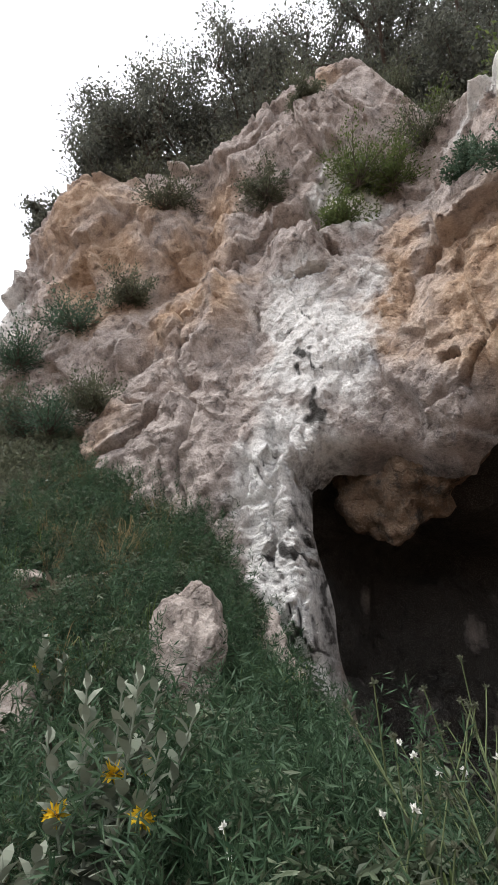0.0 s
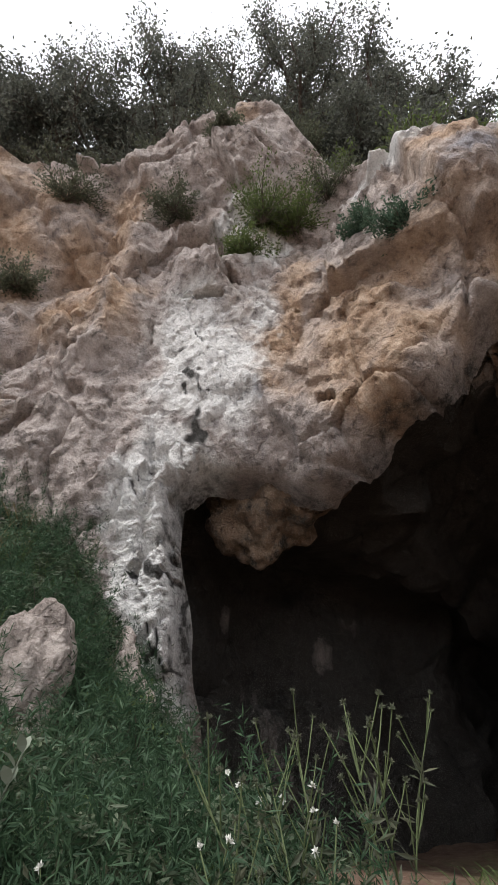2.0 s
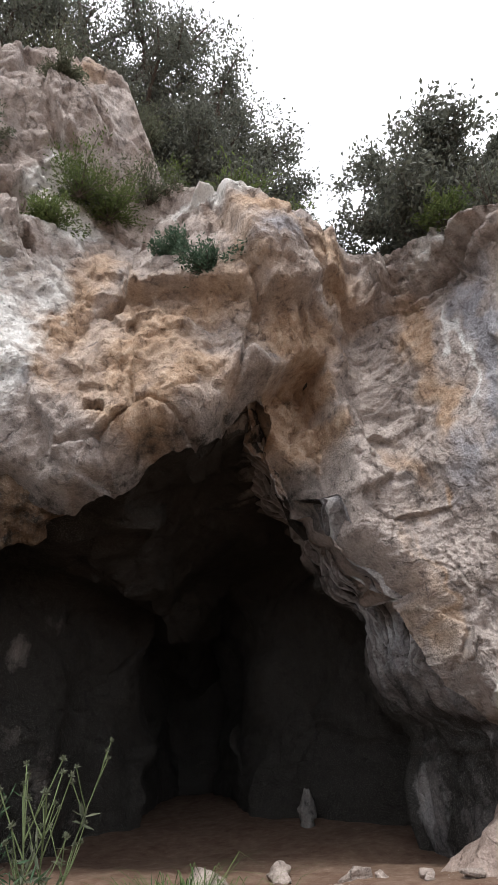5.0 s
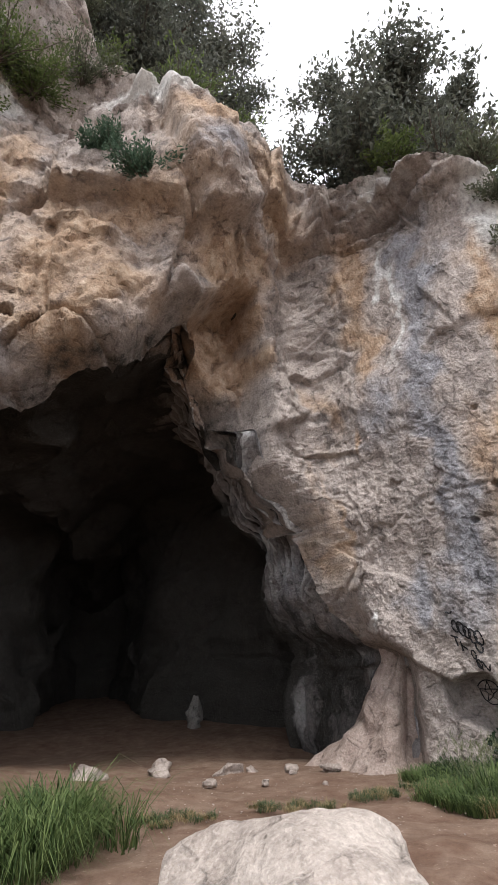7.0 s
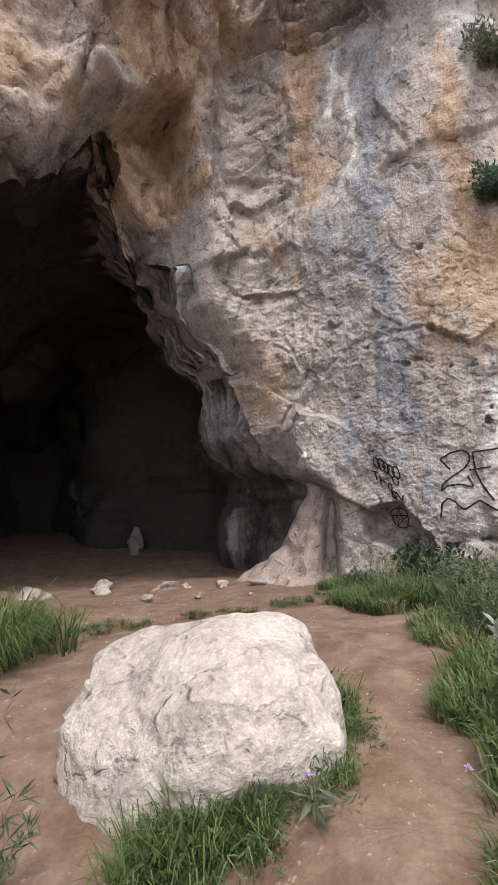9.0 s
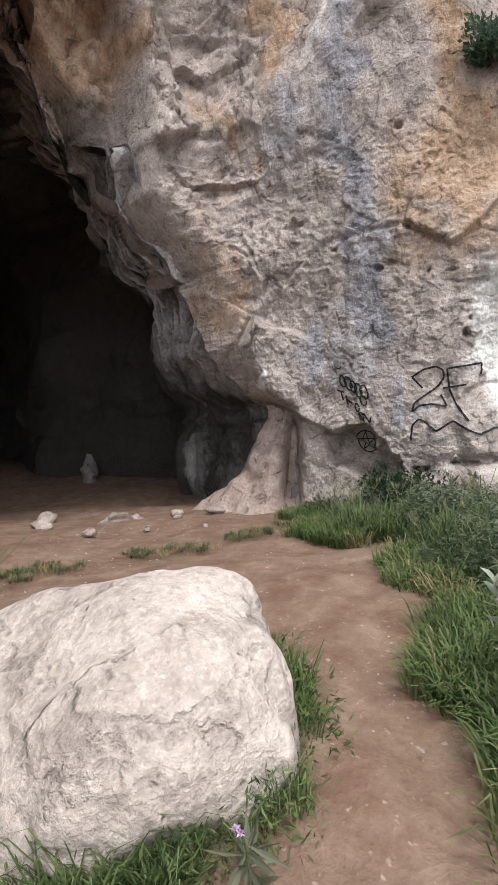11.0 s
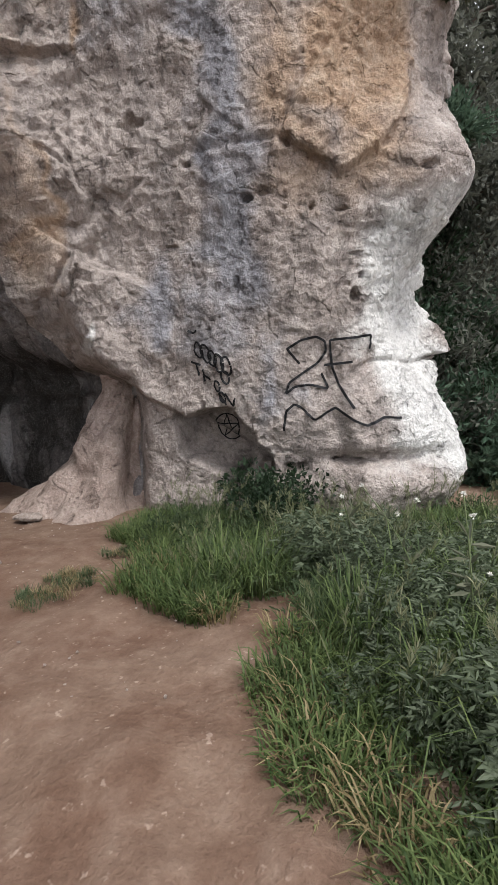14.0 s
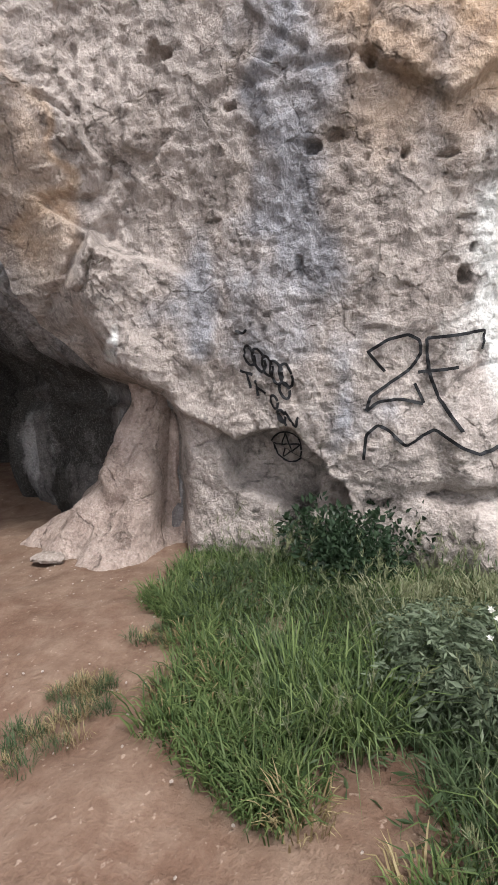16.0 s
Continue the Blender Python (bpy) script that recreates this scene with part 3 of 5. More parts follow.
# ---- the cave behind the mouth ----
def build_cave():
    line = np.array(MOUTH)
    d = np.r_[0, np.cumsum(np.hypot(*np.diff(line, axis=0).T))]
    t = np.linspace(0, d[-1], 420)
    cu, cz = np.interp(t, d, line[:, 0]), np.interp(t, d, line[:, 1])
    g = np.stack([np.gradient(cu), np.gradient(cz)], 1)
    g /= np.linalg.norm(g, axis=1)[:, None] + 1e-9
    face, _ = cliff_point(cu - g[:, 1] * 0.42, cz + g[:, 0] * 0.42, False)
    p, n = on_line(cu)
    base, _ = on_line(cu - g[:, 1] * 0.42)
    ring = np.stack([p[:, 0] + (face[:, 0] - base[:, 0]) - n[:, 0] * 0.5, p[:, 1] + (face[:, 1] - base[:, 1]) - n[:, 1] * 0.5, cz], 1)
    ring[:, 2] += g[:, 0] * 0.12
    ring[:, :2] -= (g[:, 1] * 0.12)[:, None] * np.stack([-n[:, 1], n[:, 0]], 1)
    side = step(14.9, 23.0, cu)                       # 0 at the left wall, 1 at the right wall
    inward = np.array([0.57, 0.82, 0])
    across = np.array([0.82, -0.57, 0])
    centre = np.array([6.0, 7.1, 0])
    ks = np.concatenate([np.linspace(0, 5, 130), np.linspace(5.1, 15, 80)])
    rows = []
    a = (ring - centre) @ across
    b0 = (ring - centre) @ inward
    right = step(0.55, 0.95, side)
    left = step(0.35, 0.02, side)
    flare = ring.copy()
    flare[:, 2] += g[:, 0] * 0.55
    flare[:, :2] += -(g[:, 1] * 0.55)[:, None] * np.stack([-n[:, 1], n[:, 0]], 1) - n * 0.9
    rows.append(flare)
    for k in ks:
        wide = np.interp(k, [0, 2, 4, 9, 15], [1, 1.0, 0.9, 0.38, 0.3])
        jamb = np.interp(ring[:, 2], [-0.5, 0.5, 1.5, 2.2, 3.2, 4.2, 5.5, 7.0], [-0.25, -0.24, -0.17, -0.09, -0.03, 0.06, 0.1, 0.1]) * min(k, 4.2) + 1.3 * float(step(4.2, 5.2, k)) * float(step(9.5, 6, k))
        a2 = a * (1 + (wide - 1) * np.where(side > 0.5, step(3.5, 9, k), step(2.0, 5, k))) + jamb * right
        a2 = a2 - 0.9 * left * float(step(0, 1.6, k)) * float(step(7, 3, k))
        b2 = b0 * np.interp(k, [0, 4], [1, 0.15]) + k
        z2 = ring[:, 2] * np.interp(k, [0, 3, 9, 15], [1, 0.98, 0.75, 0.5])
        z2 = np.where(ring[:, 2] < -1, ring[:, 2], z2)
        rows.append(centre + a2[:, None] * across + b2[:, None] * inward + np.stack([0 * z2, 0 * z2, z2], 1))
    v = np.concatenate(rows)
    kk = np.repeat(np.r_[0, ks], len(t))
    sd = np.tile(side, len(ks) + 1)
    grow = step(0.0, 0.8, kk)
    push = np.stack([vnoise(v, 1.3, 101), vnoise(v, 1.3, 102), vnoise(v, 1.6, 103)], 1) * 0.42
    push += np.stack([fbm(v, 0.6, 3, 111), fbm(v, 0.6, 3, 112), fbm(v, 0.6, 3, 113)], 1) * 0.13
    stiff = step(0.55, 0.9, sd) * step(2.8, 1.6, v[:, 2]) * step(5.2, 4.4, kk)
    v = v + push * ((0.25 + 0.75 * grow) * (1 - 0.4 * stiff))[:, None]
    v -= across[None, :] * (0.16 * stiff * step(0.1, 0.6, kk) * (0.5 - np.abs(vnoise(v * np.array([1.6, 1.6, 0.22]), 0.45, 137))))[:, None]
    # beds of rock that run round the right-hand jamb
    bed = kk * 2.6 + 0.55 * vnoise(v, 0.9, 121) + 0.3 * vnoise(v, 0.3, 122) + 0.25 * v[:, 2]
    ridge = np.abs((bed % 1.0) * 2 - 1) ** 0.7
    v -= across[None, :] * (0.05 + 0.25 * step(0.9, 2.4, v[:, 2]))[:, None] * (ridge * step(0.6, 0.9, sd) * step(0.1, 0.5, kk) * step(4.9, 4.2, kk))[:, None]
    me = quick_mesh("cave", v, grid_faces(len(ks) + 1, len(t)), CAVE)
    front = step(4.9, 3.6, kk) * step(0.55, 0.9, sd)     # the jamb keeps its pale beds, the rest has shade painted in
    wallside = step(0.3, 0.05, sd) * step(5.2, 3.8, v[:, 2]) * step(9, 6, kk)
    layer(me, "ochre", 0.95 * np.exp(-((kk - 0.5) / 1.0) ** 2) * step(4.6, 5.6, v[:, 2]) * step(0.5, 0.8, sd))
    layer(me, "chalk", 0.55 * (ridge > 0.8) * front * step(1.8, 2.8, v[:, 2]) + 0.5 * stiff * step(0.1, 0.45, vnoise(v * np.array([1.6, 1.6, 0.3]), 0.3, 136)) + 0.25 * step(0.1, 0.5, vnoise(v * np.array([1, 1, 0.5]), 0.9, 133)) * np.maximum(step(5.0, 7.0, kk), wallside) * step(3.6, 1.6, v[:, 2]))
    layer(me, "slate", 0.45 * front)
    # shade painted on the cave's rock, strongest past the rim and in bed troughs
    layer(me, "shade_tint", np.clip(1.0 - 0.66 * front + 0.25 * vnoise(v, 0.8, 131) + 0.5 * (ridge < 0.4) * front * step(1.8, 2.8, v[:, 2]) - 0.16 * wallside + 0.24 * stiff + 0.3 * wallside * vnoise(v * np.array([1, 1, 0.4]), 0.7, 135), 0, 1) * step(0.0, 0.5, kk))
    tagged(new("cave_wall", me), "limestone walls of a deep cave with dark shade painted in", "cave", kind="structure")
    # the rock that shuts the passage at its end, shade painted over it
    end = centre + inward * 14.7
    w, h = np.meshgrid(np.linspace(-4, 4, 30), np.linspace(-2, 6, 30))
    b = end[None, :] + w.ravel()[:, None] * across + np.stack([0 * h.ravel(), 0 * h.ravel(), h.ravel()], 1)
    b += inward * (0.5 * fbm(b, 1.5, 3, 141))[:, None]
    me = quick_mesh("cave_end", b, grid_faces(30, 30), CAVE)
    for name in ("ochre", "chalk", "slate", "shade_tint"):
        layer(me, name, np.full(len(b), 0.7 if name == "shade_tint" else 0.0))
    tagged(new("cave_end_wall", me), "rock at the end of the cave, painted black with shade", "cave", kind="structure")


build_cave()


def build_backing():
    """A dark sheet added inside the cliff to shut out sky over the cave's lip."""
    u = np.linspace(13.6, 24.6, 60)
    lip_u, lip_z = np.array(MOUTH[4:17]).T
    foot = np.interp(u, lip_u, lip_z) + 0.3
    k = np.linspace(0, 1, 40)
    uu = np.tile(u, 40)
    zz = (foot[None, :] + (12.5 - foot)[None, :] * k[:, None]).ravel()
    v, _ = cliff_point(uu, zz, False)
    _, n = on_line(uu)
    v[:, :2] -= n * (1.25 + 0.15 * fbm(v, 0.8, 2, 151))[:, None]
    me = quick_mesh("lip_backing", v, grid_faces(40, 60), CAVE)
    # the backing's colour carries heavy painted shade
    for name in ("ochre", "chalk", "slate", "shade_tint"):
        layer(me, name, np.full(len(v), 0.9 if name == "shade_tint" else 0.0))
    tagged(new("lip_backing", me), "added dark backing inside the cliff over the cave's lip", "cliff", kind="structure")


build_backing()


# ---- the ground ----
def ground_height(x, y):
    plane = -0.13 * (x - 6) - 0.045 * (y - 2.4)
    g = -np.log1p(np.exp(-(plane) * 6)) / 6 + 0.06
    g = np.maximum(g, -0.9 + 0.05 * np.maximum(0, y - 7))
    g -= 0.38 * step(4.6, 2.2, x) * step(6, 3, y)
    foot = np.interp(x, [-12, -5, -1.2, 0.7, 1.2, 1.8, 2.4, 3.0, 3.8], [4.5, 5.5, 4.7, 3.8, 2.95, 1.75, 0.6, 0.0, 0])
    t = np.clip((y - 2.3) / 6.6, 0, 1.6)
    g = g + foot * t ** 1.55
    g = g + 0.32 * np.exp(-(((x - 1.1) / 0.7) ** 2 + ((y - 3.8) / 0.6) ** 2))
    g = g + 0.5 * np.exp(-(((x - 2.3) / 0.9) ** 2 + ((y - 4.3) / 1.1) ** 2))
    return g + np.clip(1.1 * (x - 12.3), 0, 11) * step(4.4, 3.2, y)


def build_ground():
    x = np.concatenate([[-600, -200, -80, -40], np.arange(-22, -4, 0.5), np.arange(-4, 14, 0.07), np.arange(14, 30, 0.5), [40, 80, 200, 600]])
    y = np.concatenate([[-600, -200, -80, -40], np.arange(-20, -3, 0.5), np.arange(-3, 10, 0.07), np.arange(10, 24, 0.3), [40, 80, 200, 600]])
    xx, yy = [a.ravel() for a in np.meshgrid(x, y)]
    cx, cy = np.clip(xx, -14, 20), np.clip(yy, -6, 16)
    z = ground_height(cx, cy)
    flat = np.stack([xx, yy, 0 * xx], 1)
    z = z + 0.05 * fbm(flat, 1.2, 3, 201) + 0.014 * fbm(flat, 0.22, 3, 211)
    z -= np.clip(np.hypot(xx - 4, yy - 3) - 25, 0, 60) * 0.1
    me = quick_mesh("ground", np.stack([xx, yy, z], 1), grid_faces(len(y), len(x)), EARTH)
    bank = ground_height(cx, cy) - (-0.5)
    layer(me, "loam", np.clip(step(0.5, 1.2, bank) + step(-0.5, -1.2, 0 * bank), 0, 1))
    tagged(new("ground", me), "trodden reddish-brown earth rising to a bank", "ground", kind="structure")


build_ground()


# ---- rocks ----
def rock_mesh(name, radii, seed, mat, sub=4, cut=0.55, rough=0.12, boxy=0, taper=0, lump=0.12):
    bm = bmesh.new()
    bmesh.ops.create_icosphere(bm, subdivisions=sub, radius=1)
    v = np.array([w.co[:] for w in bm.verts])
    f = np.array([[w.index for w in face.verts] for face in bm.faces])
    bm.free()
    if boxy:
        v = np.sign(v) * np.abs(v) ** boxy
    rng = np.random.default_rng(seed)
    for _ in range(9):                                  # broken faces
        n = rng.normal(size=3)
        n /= np.linalg.norm(n)
        h = rng.uniform(cut, cut + 0.3)
        e = np.maximum(0, v @ n - h)
        v -= 0.85 * e[:, None] * n
    v[:, :2] *= (1 - taper * v[:, 2])[:, None]
    q = v * np.array(radii) + seed * 3.7
    nrm = v / np.linalg.norm(v, axis=1)[:, None]
    s = min(radii)
    crack, val = cells(q, 0.55 * s + 0.05, seed)
    v = v * np.array(radii) + nrm * (s * (rough * fbm(q, 0.7 * s, 4, seed) + lump * (val - 0.5) * step(0, 0.15, crack) - 0.5 * lump * step(0.1, 0, crack) + 0.012 * vnoise(q, 0.13 * s, seed + 5) - 0.03 * step(0.62, 0.8, vnoise(q, 0.11 * s, seed + 6))))[:, None]
    me = quick_mesh(name, v, f, mat)
    return me


boulder = new("boulder", rock_mesh("boulder", (0.70, 0.57, 0.56), 4, PALE, 6, 0.82, 0.06, 0.6, 0, 0.05))
boulder.matrix_world = pose(4.225, 2.64, -0.06, 8, -3, -52)
tagged(boulder, "large pale cream limestone boulder lying beside the path", "boulder")


def ground_z(x, y):
    return float(ground_height(np.array([float(x)]), np.array([float(y)]))[0])


def gz_place(x, y, dz=0.0):
    return (x, y, ground_z(x, y) + dz)


def face_place(u, z, out=0.0, rough=True):
    v, _ = cliff_point(np.array([float(u)]), np.array([float(z)]), rough)
    _, n = on_line(np.array([float(u)]))
    return np.array([v[0, 0] + n[0, 0] * out, v[0, 1] + n[0, 1] * out, v[0, 2]])


def loose_rock(name, place, radii, seed, label, category, turn=0, mat=STONE, sub=4, taper=0):
    ob = new(name, rock_mesh(name, radii, seed, mat, sub, 0.38, 0.2, 0.8, taper))
    ob.matrix_world = pose(*place, 0, 0, turn)
    return tagged(ob, label, category)


# rock standing out of the bank, and loose stones
for i, (x, y, dz, r, turn) in enumerate([(1.0, 6.2, 0.15, (0.46, 0.38, 0.85), 10), (-0.1, 5.2, 0.0, (0.38, 0.3, 0.4), 40), (1.62, 8.0, 0.3, (0.3, 0.3, 0.8), 0), (2.6, 6.6, 0.1, (0.22, 0.25, 0.5), 30)]):
    loose_rock("rock_outcrop", (x, y, ground_z(x, y) + dz), r, 20 + i, "rough pinkish limestone outcrop rising from the overgrown bank", "rock", turn, STONE, 5, 0.45)
for i, (x, y, r) in enumerate([(-1.1, 7.0, 0.28), (-0.6, 7.2, 0.2), (-0.75, 6.5, 0.26), (-1.7, 6.8, 0.2), (-0.2, 7.4, 0.22), (-1.2, 6.0, 0.2)]):
    loose_rock("stone", (x, y, ground_z(x, y) + 0.3 * r), (r * 1.3, r, r * 0.7), 40 + i, "pale angular limestone stone lying on the bank", "stone", 37 * i, STONE, 3)["group"] = "stones on the bank"
for i, (x, y, r) in enumerate([(8.1, 6.7, 0.2), (8.4, 6.5, 0.12), (9.6, 5.95, 0.14), (9.0, 6.3, 0.1), (8.7, 6.0, 0.07), (7.6, 5.6, 0.06), (7.0, 5.9, 0.09), (10.3, 4.6, 0.08), (8.0, 5.0, 0.05), (7.4, 7.4, 0.16), (6.4, 7.6, 0.25), (7.9, 7.9, 0.22)]):
    loose_rock("stone", (x, y, ground_z(x, y) + 0.2 * r), (r * 1.4, r, r * 0.6), 60 + i, "dusty brown stone half sunk in the cave's earth floor", "stone", 51 * i, EARTH_STONE, 3)["group"] = "stones on the cave floor"


# hanging rock behind the lip, and the flowstone at the cave's right-hand foot
def with_stains(me, ochre, chalk, slate, shade_tint):
    n = len(me.vertices)
    for name, w in (("ochre", ochre), ("chalk", chalk), ("slate", slate), ("shade_tint", shade_tint)):
        layer(me, name, np.full(n, w))
    return me


# even dark tint on the boss: brown rock with the cave's shade put in
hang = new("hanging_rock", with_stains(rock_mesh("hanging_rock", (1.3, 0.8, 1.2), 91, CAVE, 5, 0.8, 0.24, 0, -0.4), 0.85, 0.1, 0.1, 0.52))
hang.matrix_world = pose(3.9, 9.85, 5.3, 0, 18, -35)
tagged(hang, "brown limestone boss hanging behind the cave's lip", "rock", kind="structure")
# the stalagmite's pale colour is dimmed to hold the cave's shade
spike = new("stalagmite", with_stains(rock_mesh("stalagmite", (0.2, 0.17, 0.42), 93, CAVE, 4, 0.9, 0.34, 0, 0.3), 0, 0.4, 0, 0.5))
spike.matrix_world = pose(12.0, 11.6, -0.4, 0, 6, 0)
tagged(spike, "pale stubby stalagmite standing in the dark cave", "stalagmite")


def build_flowstone():
    h = np.linspace(-1.1, 2.0, 90)
    th = np.linspace(0, 2 * math.pi, 120)
    hh, tt = [a.ravel() for a in np.meshgrid(h, th, indexing="ij")]
    r = np.interp(hh, [-1.1, -0.75, -0.45, -0.1, 0.3, 0.8, 1.4, 2.0], [1.9, 1.40, 1.05, 0.76, 0.53, 0.33, 0.19, 0.05])
    ring = np.stack([np.cos(tt), np.sin(tt), 0.25 * hh], 1)
    r = r * (1 + 0.3 * step(0.6, -0.6, hh) * vnoise(ring, 0.55, 303) + 0.12 * vnoise(ring, 0.2, 304))
    r = r * (1 - 0.62 * step(0.1, -0.6, np.sin(tt)) * step(-1.0, -0.3, hh))
    flute = 0.07 * np.abs(np.sin(tt * 3.5 + 0.8 * vnoise(np.stack([tt * 2, hh, 0 * hh], 1), 1.0, 301))) * step(-0.9, 0.2, hh)
    v = np.stack([10.62 + (r + flute) * np.cos(tt) * 0.85 - 0.02 * hh, 5.0 + 0.22 * np.clip(0.8 - hh, 0, 2) + (r + flute) * np.sin(tt), hh], 1)
    out = np.stack([np.cos(tt), np.sin(tt), 0 * tt], 1)
    v += out * (0.16 * fbm(v * np.array([1, 1, 0.35]), 0.6, 5, 311, 0.55) + 0.05 * (0.5 - np.abs(vnoise(v * np.array([1, 1, 0.5]), 0.22, 312))))[:, None]
    me = quick_mesh("flowstone", v, grid_faces(90, 120), SINTER)
    tagged(new("flowstone", me), "smooth pinkish flowstone apron at the foot of the wall", "flowstone", kind="structure")


SINTER = rock_material("pinkish_flowstone", False, (0.43, 0.32, 0.27), 0.34, 0.3, 0.08)
build_flowstone()


# ---- plants: small shapes, scattered with numbers ----
RNG = np.random.default_rng(11)


def rot_z(a):
    c, s = np.cos(a), np.sin(a)
    return np.array([[c, -s, 0], [s, c, 0], [0, 0, 1.0]])


def leaf_cards(centres, axes, length, width, rng, fold=0.25):
    """Folded four-point leaves at the centres, along the axes."""
    n = len(centres)
    axes = axes / (np.linalg.norm(axes, axis=1)[:, None] + 1e-9)
    side = np.cross(axes, rng.normal(size=(n, 3)))
    side /= np.linalg.norm(side, axis=1)[:, None] + 1e-9
    up = np.cross(side, axes)
    ln = (length * rng.uniform(0.65, 1.3, n))[:, None]
    wd = (width * rng.uniform(0.65, 1.3, n))[:, None]
    a, b = centres, centres + axes * ln
    m = centres + axes * ln * 0.45
    v = np.stack([a, m + side * wd * 0.5 + up * wd * fold, b, m - side * wd * 0.5 + up * wd * fold], 1).reshape(-1, 3)
    i = np.arange(n)[:, None] * 4
    f = np.concatenate([i + np.array([[0, 1, 2]]), i + np.array([[0, 2, 3]])], 1).reshape(-1, 3)
    return v, f


def round_leaves(centres, axes, length, width, rng):
    """Broader leaves of eight points, slightly cupped and drooping."""
    n = len(centres)
    axes = axes / (np.linalg.norm(axes, axis=1)[:, None] + 1e-9)
    side = np.cross(axes, np.array([0, 0, 1.0]) + rng.normal(0, 0.25, (n, 3)))
    side /= np.linalg.norm(side, axis=1)[:, None] + 1e-9
    up = np.cross(side, axes)
    ln, wd = (length * np.ones(n))[:, None], (width * np.ones(n))[:, None]
    rows = []
    for k, w, h in ((0, 0.08, 0), (0.3, 0.45, 0.06), (0.65, 0.42, 0.05), (1.0, 0.03, -0.08)):
        m = centres + axes * ln * k + up * ln * h
        rows += [m - side * wd * w + up * wd * 0.12 * w, m + side * wd * w + up * wd * 0.12 * w]
    v = np.stack(rows, 1).reshape(-1, 3)
    i = np.arange(n)[:, None] * 8
    f = np.concatenate([i + np.array([t]) for t in ([0, 1, 3], [0, 3, 2], [2, 3, 5], [2, 5, 4], [4, 5, 7], [4, 7, 6])], 1).reshape(-1, 3)
    return v, f


def join(pieces):
    vs, fs, k = [], [], 0
    for v, f in pieces:
        vs.append(v)
        fs.append(f + k)
        k += len(v)
    return np.concatenate(vs), np.concatenate(fs)


def tube(points, radii, sides=6):
    """A tapered round stem along the points."""
    p = np.asarray(points, float)
    t = np.gradient(p, axis=0)
    t /= np.linalg.norm(t, axis=1)[:, None] + 1e-9
    ref = np.array([0.31, 0.95, 0.05]) if abs(t[0, 2]) > 0.5 else np.array([0.02, 0.1, 1.0])
    a = np.cross(t, ref)
    a /= np.linalg.norm(a, axis=1)[:, None] + 1e-9
    b = np.cross(t, a)
    th = np.arange(sides) * 2 * math.pi / sides
    r = np.asarray(radii, float)[:, None, None]
    v = (p[:, None, :] + r * (np.cos(th)[None, :, None] * a[:, None, :] + np.sin(th)[None, :, None] * b[:, None, :])).reshape(-1, 3)
    f = []
    for i in range(len(p) - 1):
        for j in range(sides):
            q = [i * sides + j, i * sides + (j + 1) % sides, (i + 1) * sides + (j + 1) % sides, (i + 1) * sides + j]
            f += [[q[0], q[1], q[2]], [q[0], q[2], q[3]]]
    return v, np.array(f)


def blades(n, spread, height, width, rng, lean=0.5, droop=0.35):
    """Curved grass blades from a tuft's foot."""
    a = rng.uniform(0, 2 * math.pi, n)
    r = spread * np.sqrt(rng.uniform(0, 1, n))
    foot = np.stack([r * np.cos(a), r * np.sin(a), np.zeros(n) - 0.02], 1)
    h = height * rng.uniform(0.5, 1.2, n)
    b = a + rng.normal(0, 0.8, n)
    out = np.stack([np.cos(b), np.sin(b), 0 * b], 1) * (lean * rng.uniform(0.2, 1.2, n) * h)[:, None]
    side = np.stack([-np.sin(b), np.cos(b), 0 * b], 1) * (width * 0.5)
    z = np.array([0, 0, 1.0])
    p1 = foot + out * 0.25 + z * (h * 0.5)[:, None]
    p2 = foot + out * 0.7 + z * (h * 0.88)[:, None]
    p3 = foot + out * 1.25 + z * (h * (1.0 - droop * rng.uniform(0, 0.8, n)))[:, None]
    v = np.stack([foot - side, foot + side, p1 - side, p1 + side, p2 - side * 0.7, p2 + side * 0.7, p3], 1).reshape(-1, 3)
    i = np.arange(n)[:, None] * 7
    f = np.concatenate([i + np.array([t]) for t in ([0, 1, 3], [0, 3, 2], [2, 3, 5], [2, 5, 4], [4, 5, 6])], 1).reshape(-1, 3)
    return v, f


def frond_clump(rng, stems=12, height=0.55, needles=44):
    """A feathery fennel-like plant."""
    c, ax = [], []
    for _ in range(stems):
        a, tilt = rng.uniform(0, 6.28), rng.uniform(0.1, 0.95)
        d = np.array([math.cos(a) * tilt, math.sin(a) * tilt, 1.0])
        d /= np.linalg.norm(d)
        h = height * rng.uniform(0.5, 1.15)
        t = rng.uniform(0.2, 1, needles)
        c.append(d * (t * h)[:, None] - np.array([0, 0, 0.15]) * (tilt * t * t * h)[:, None])
        ax.append(d * 0.4 + rng.normal(size=(needles, 3)) * 0.6)
    return leaf_cards(np.concatenate(c), np.concatenate(ax), 0.05, 0.0065, rng, 0.1)


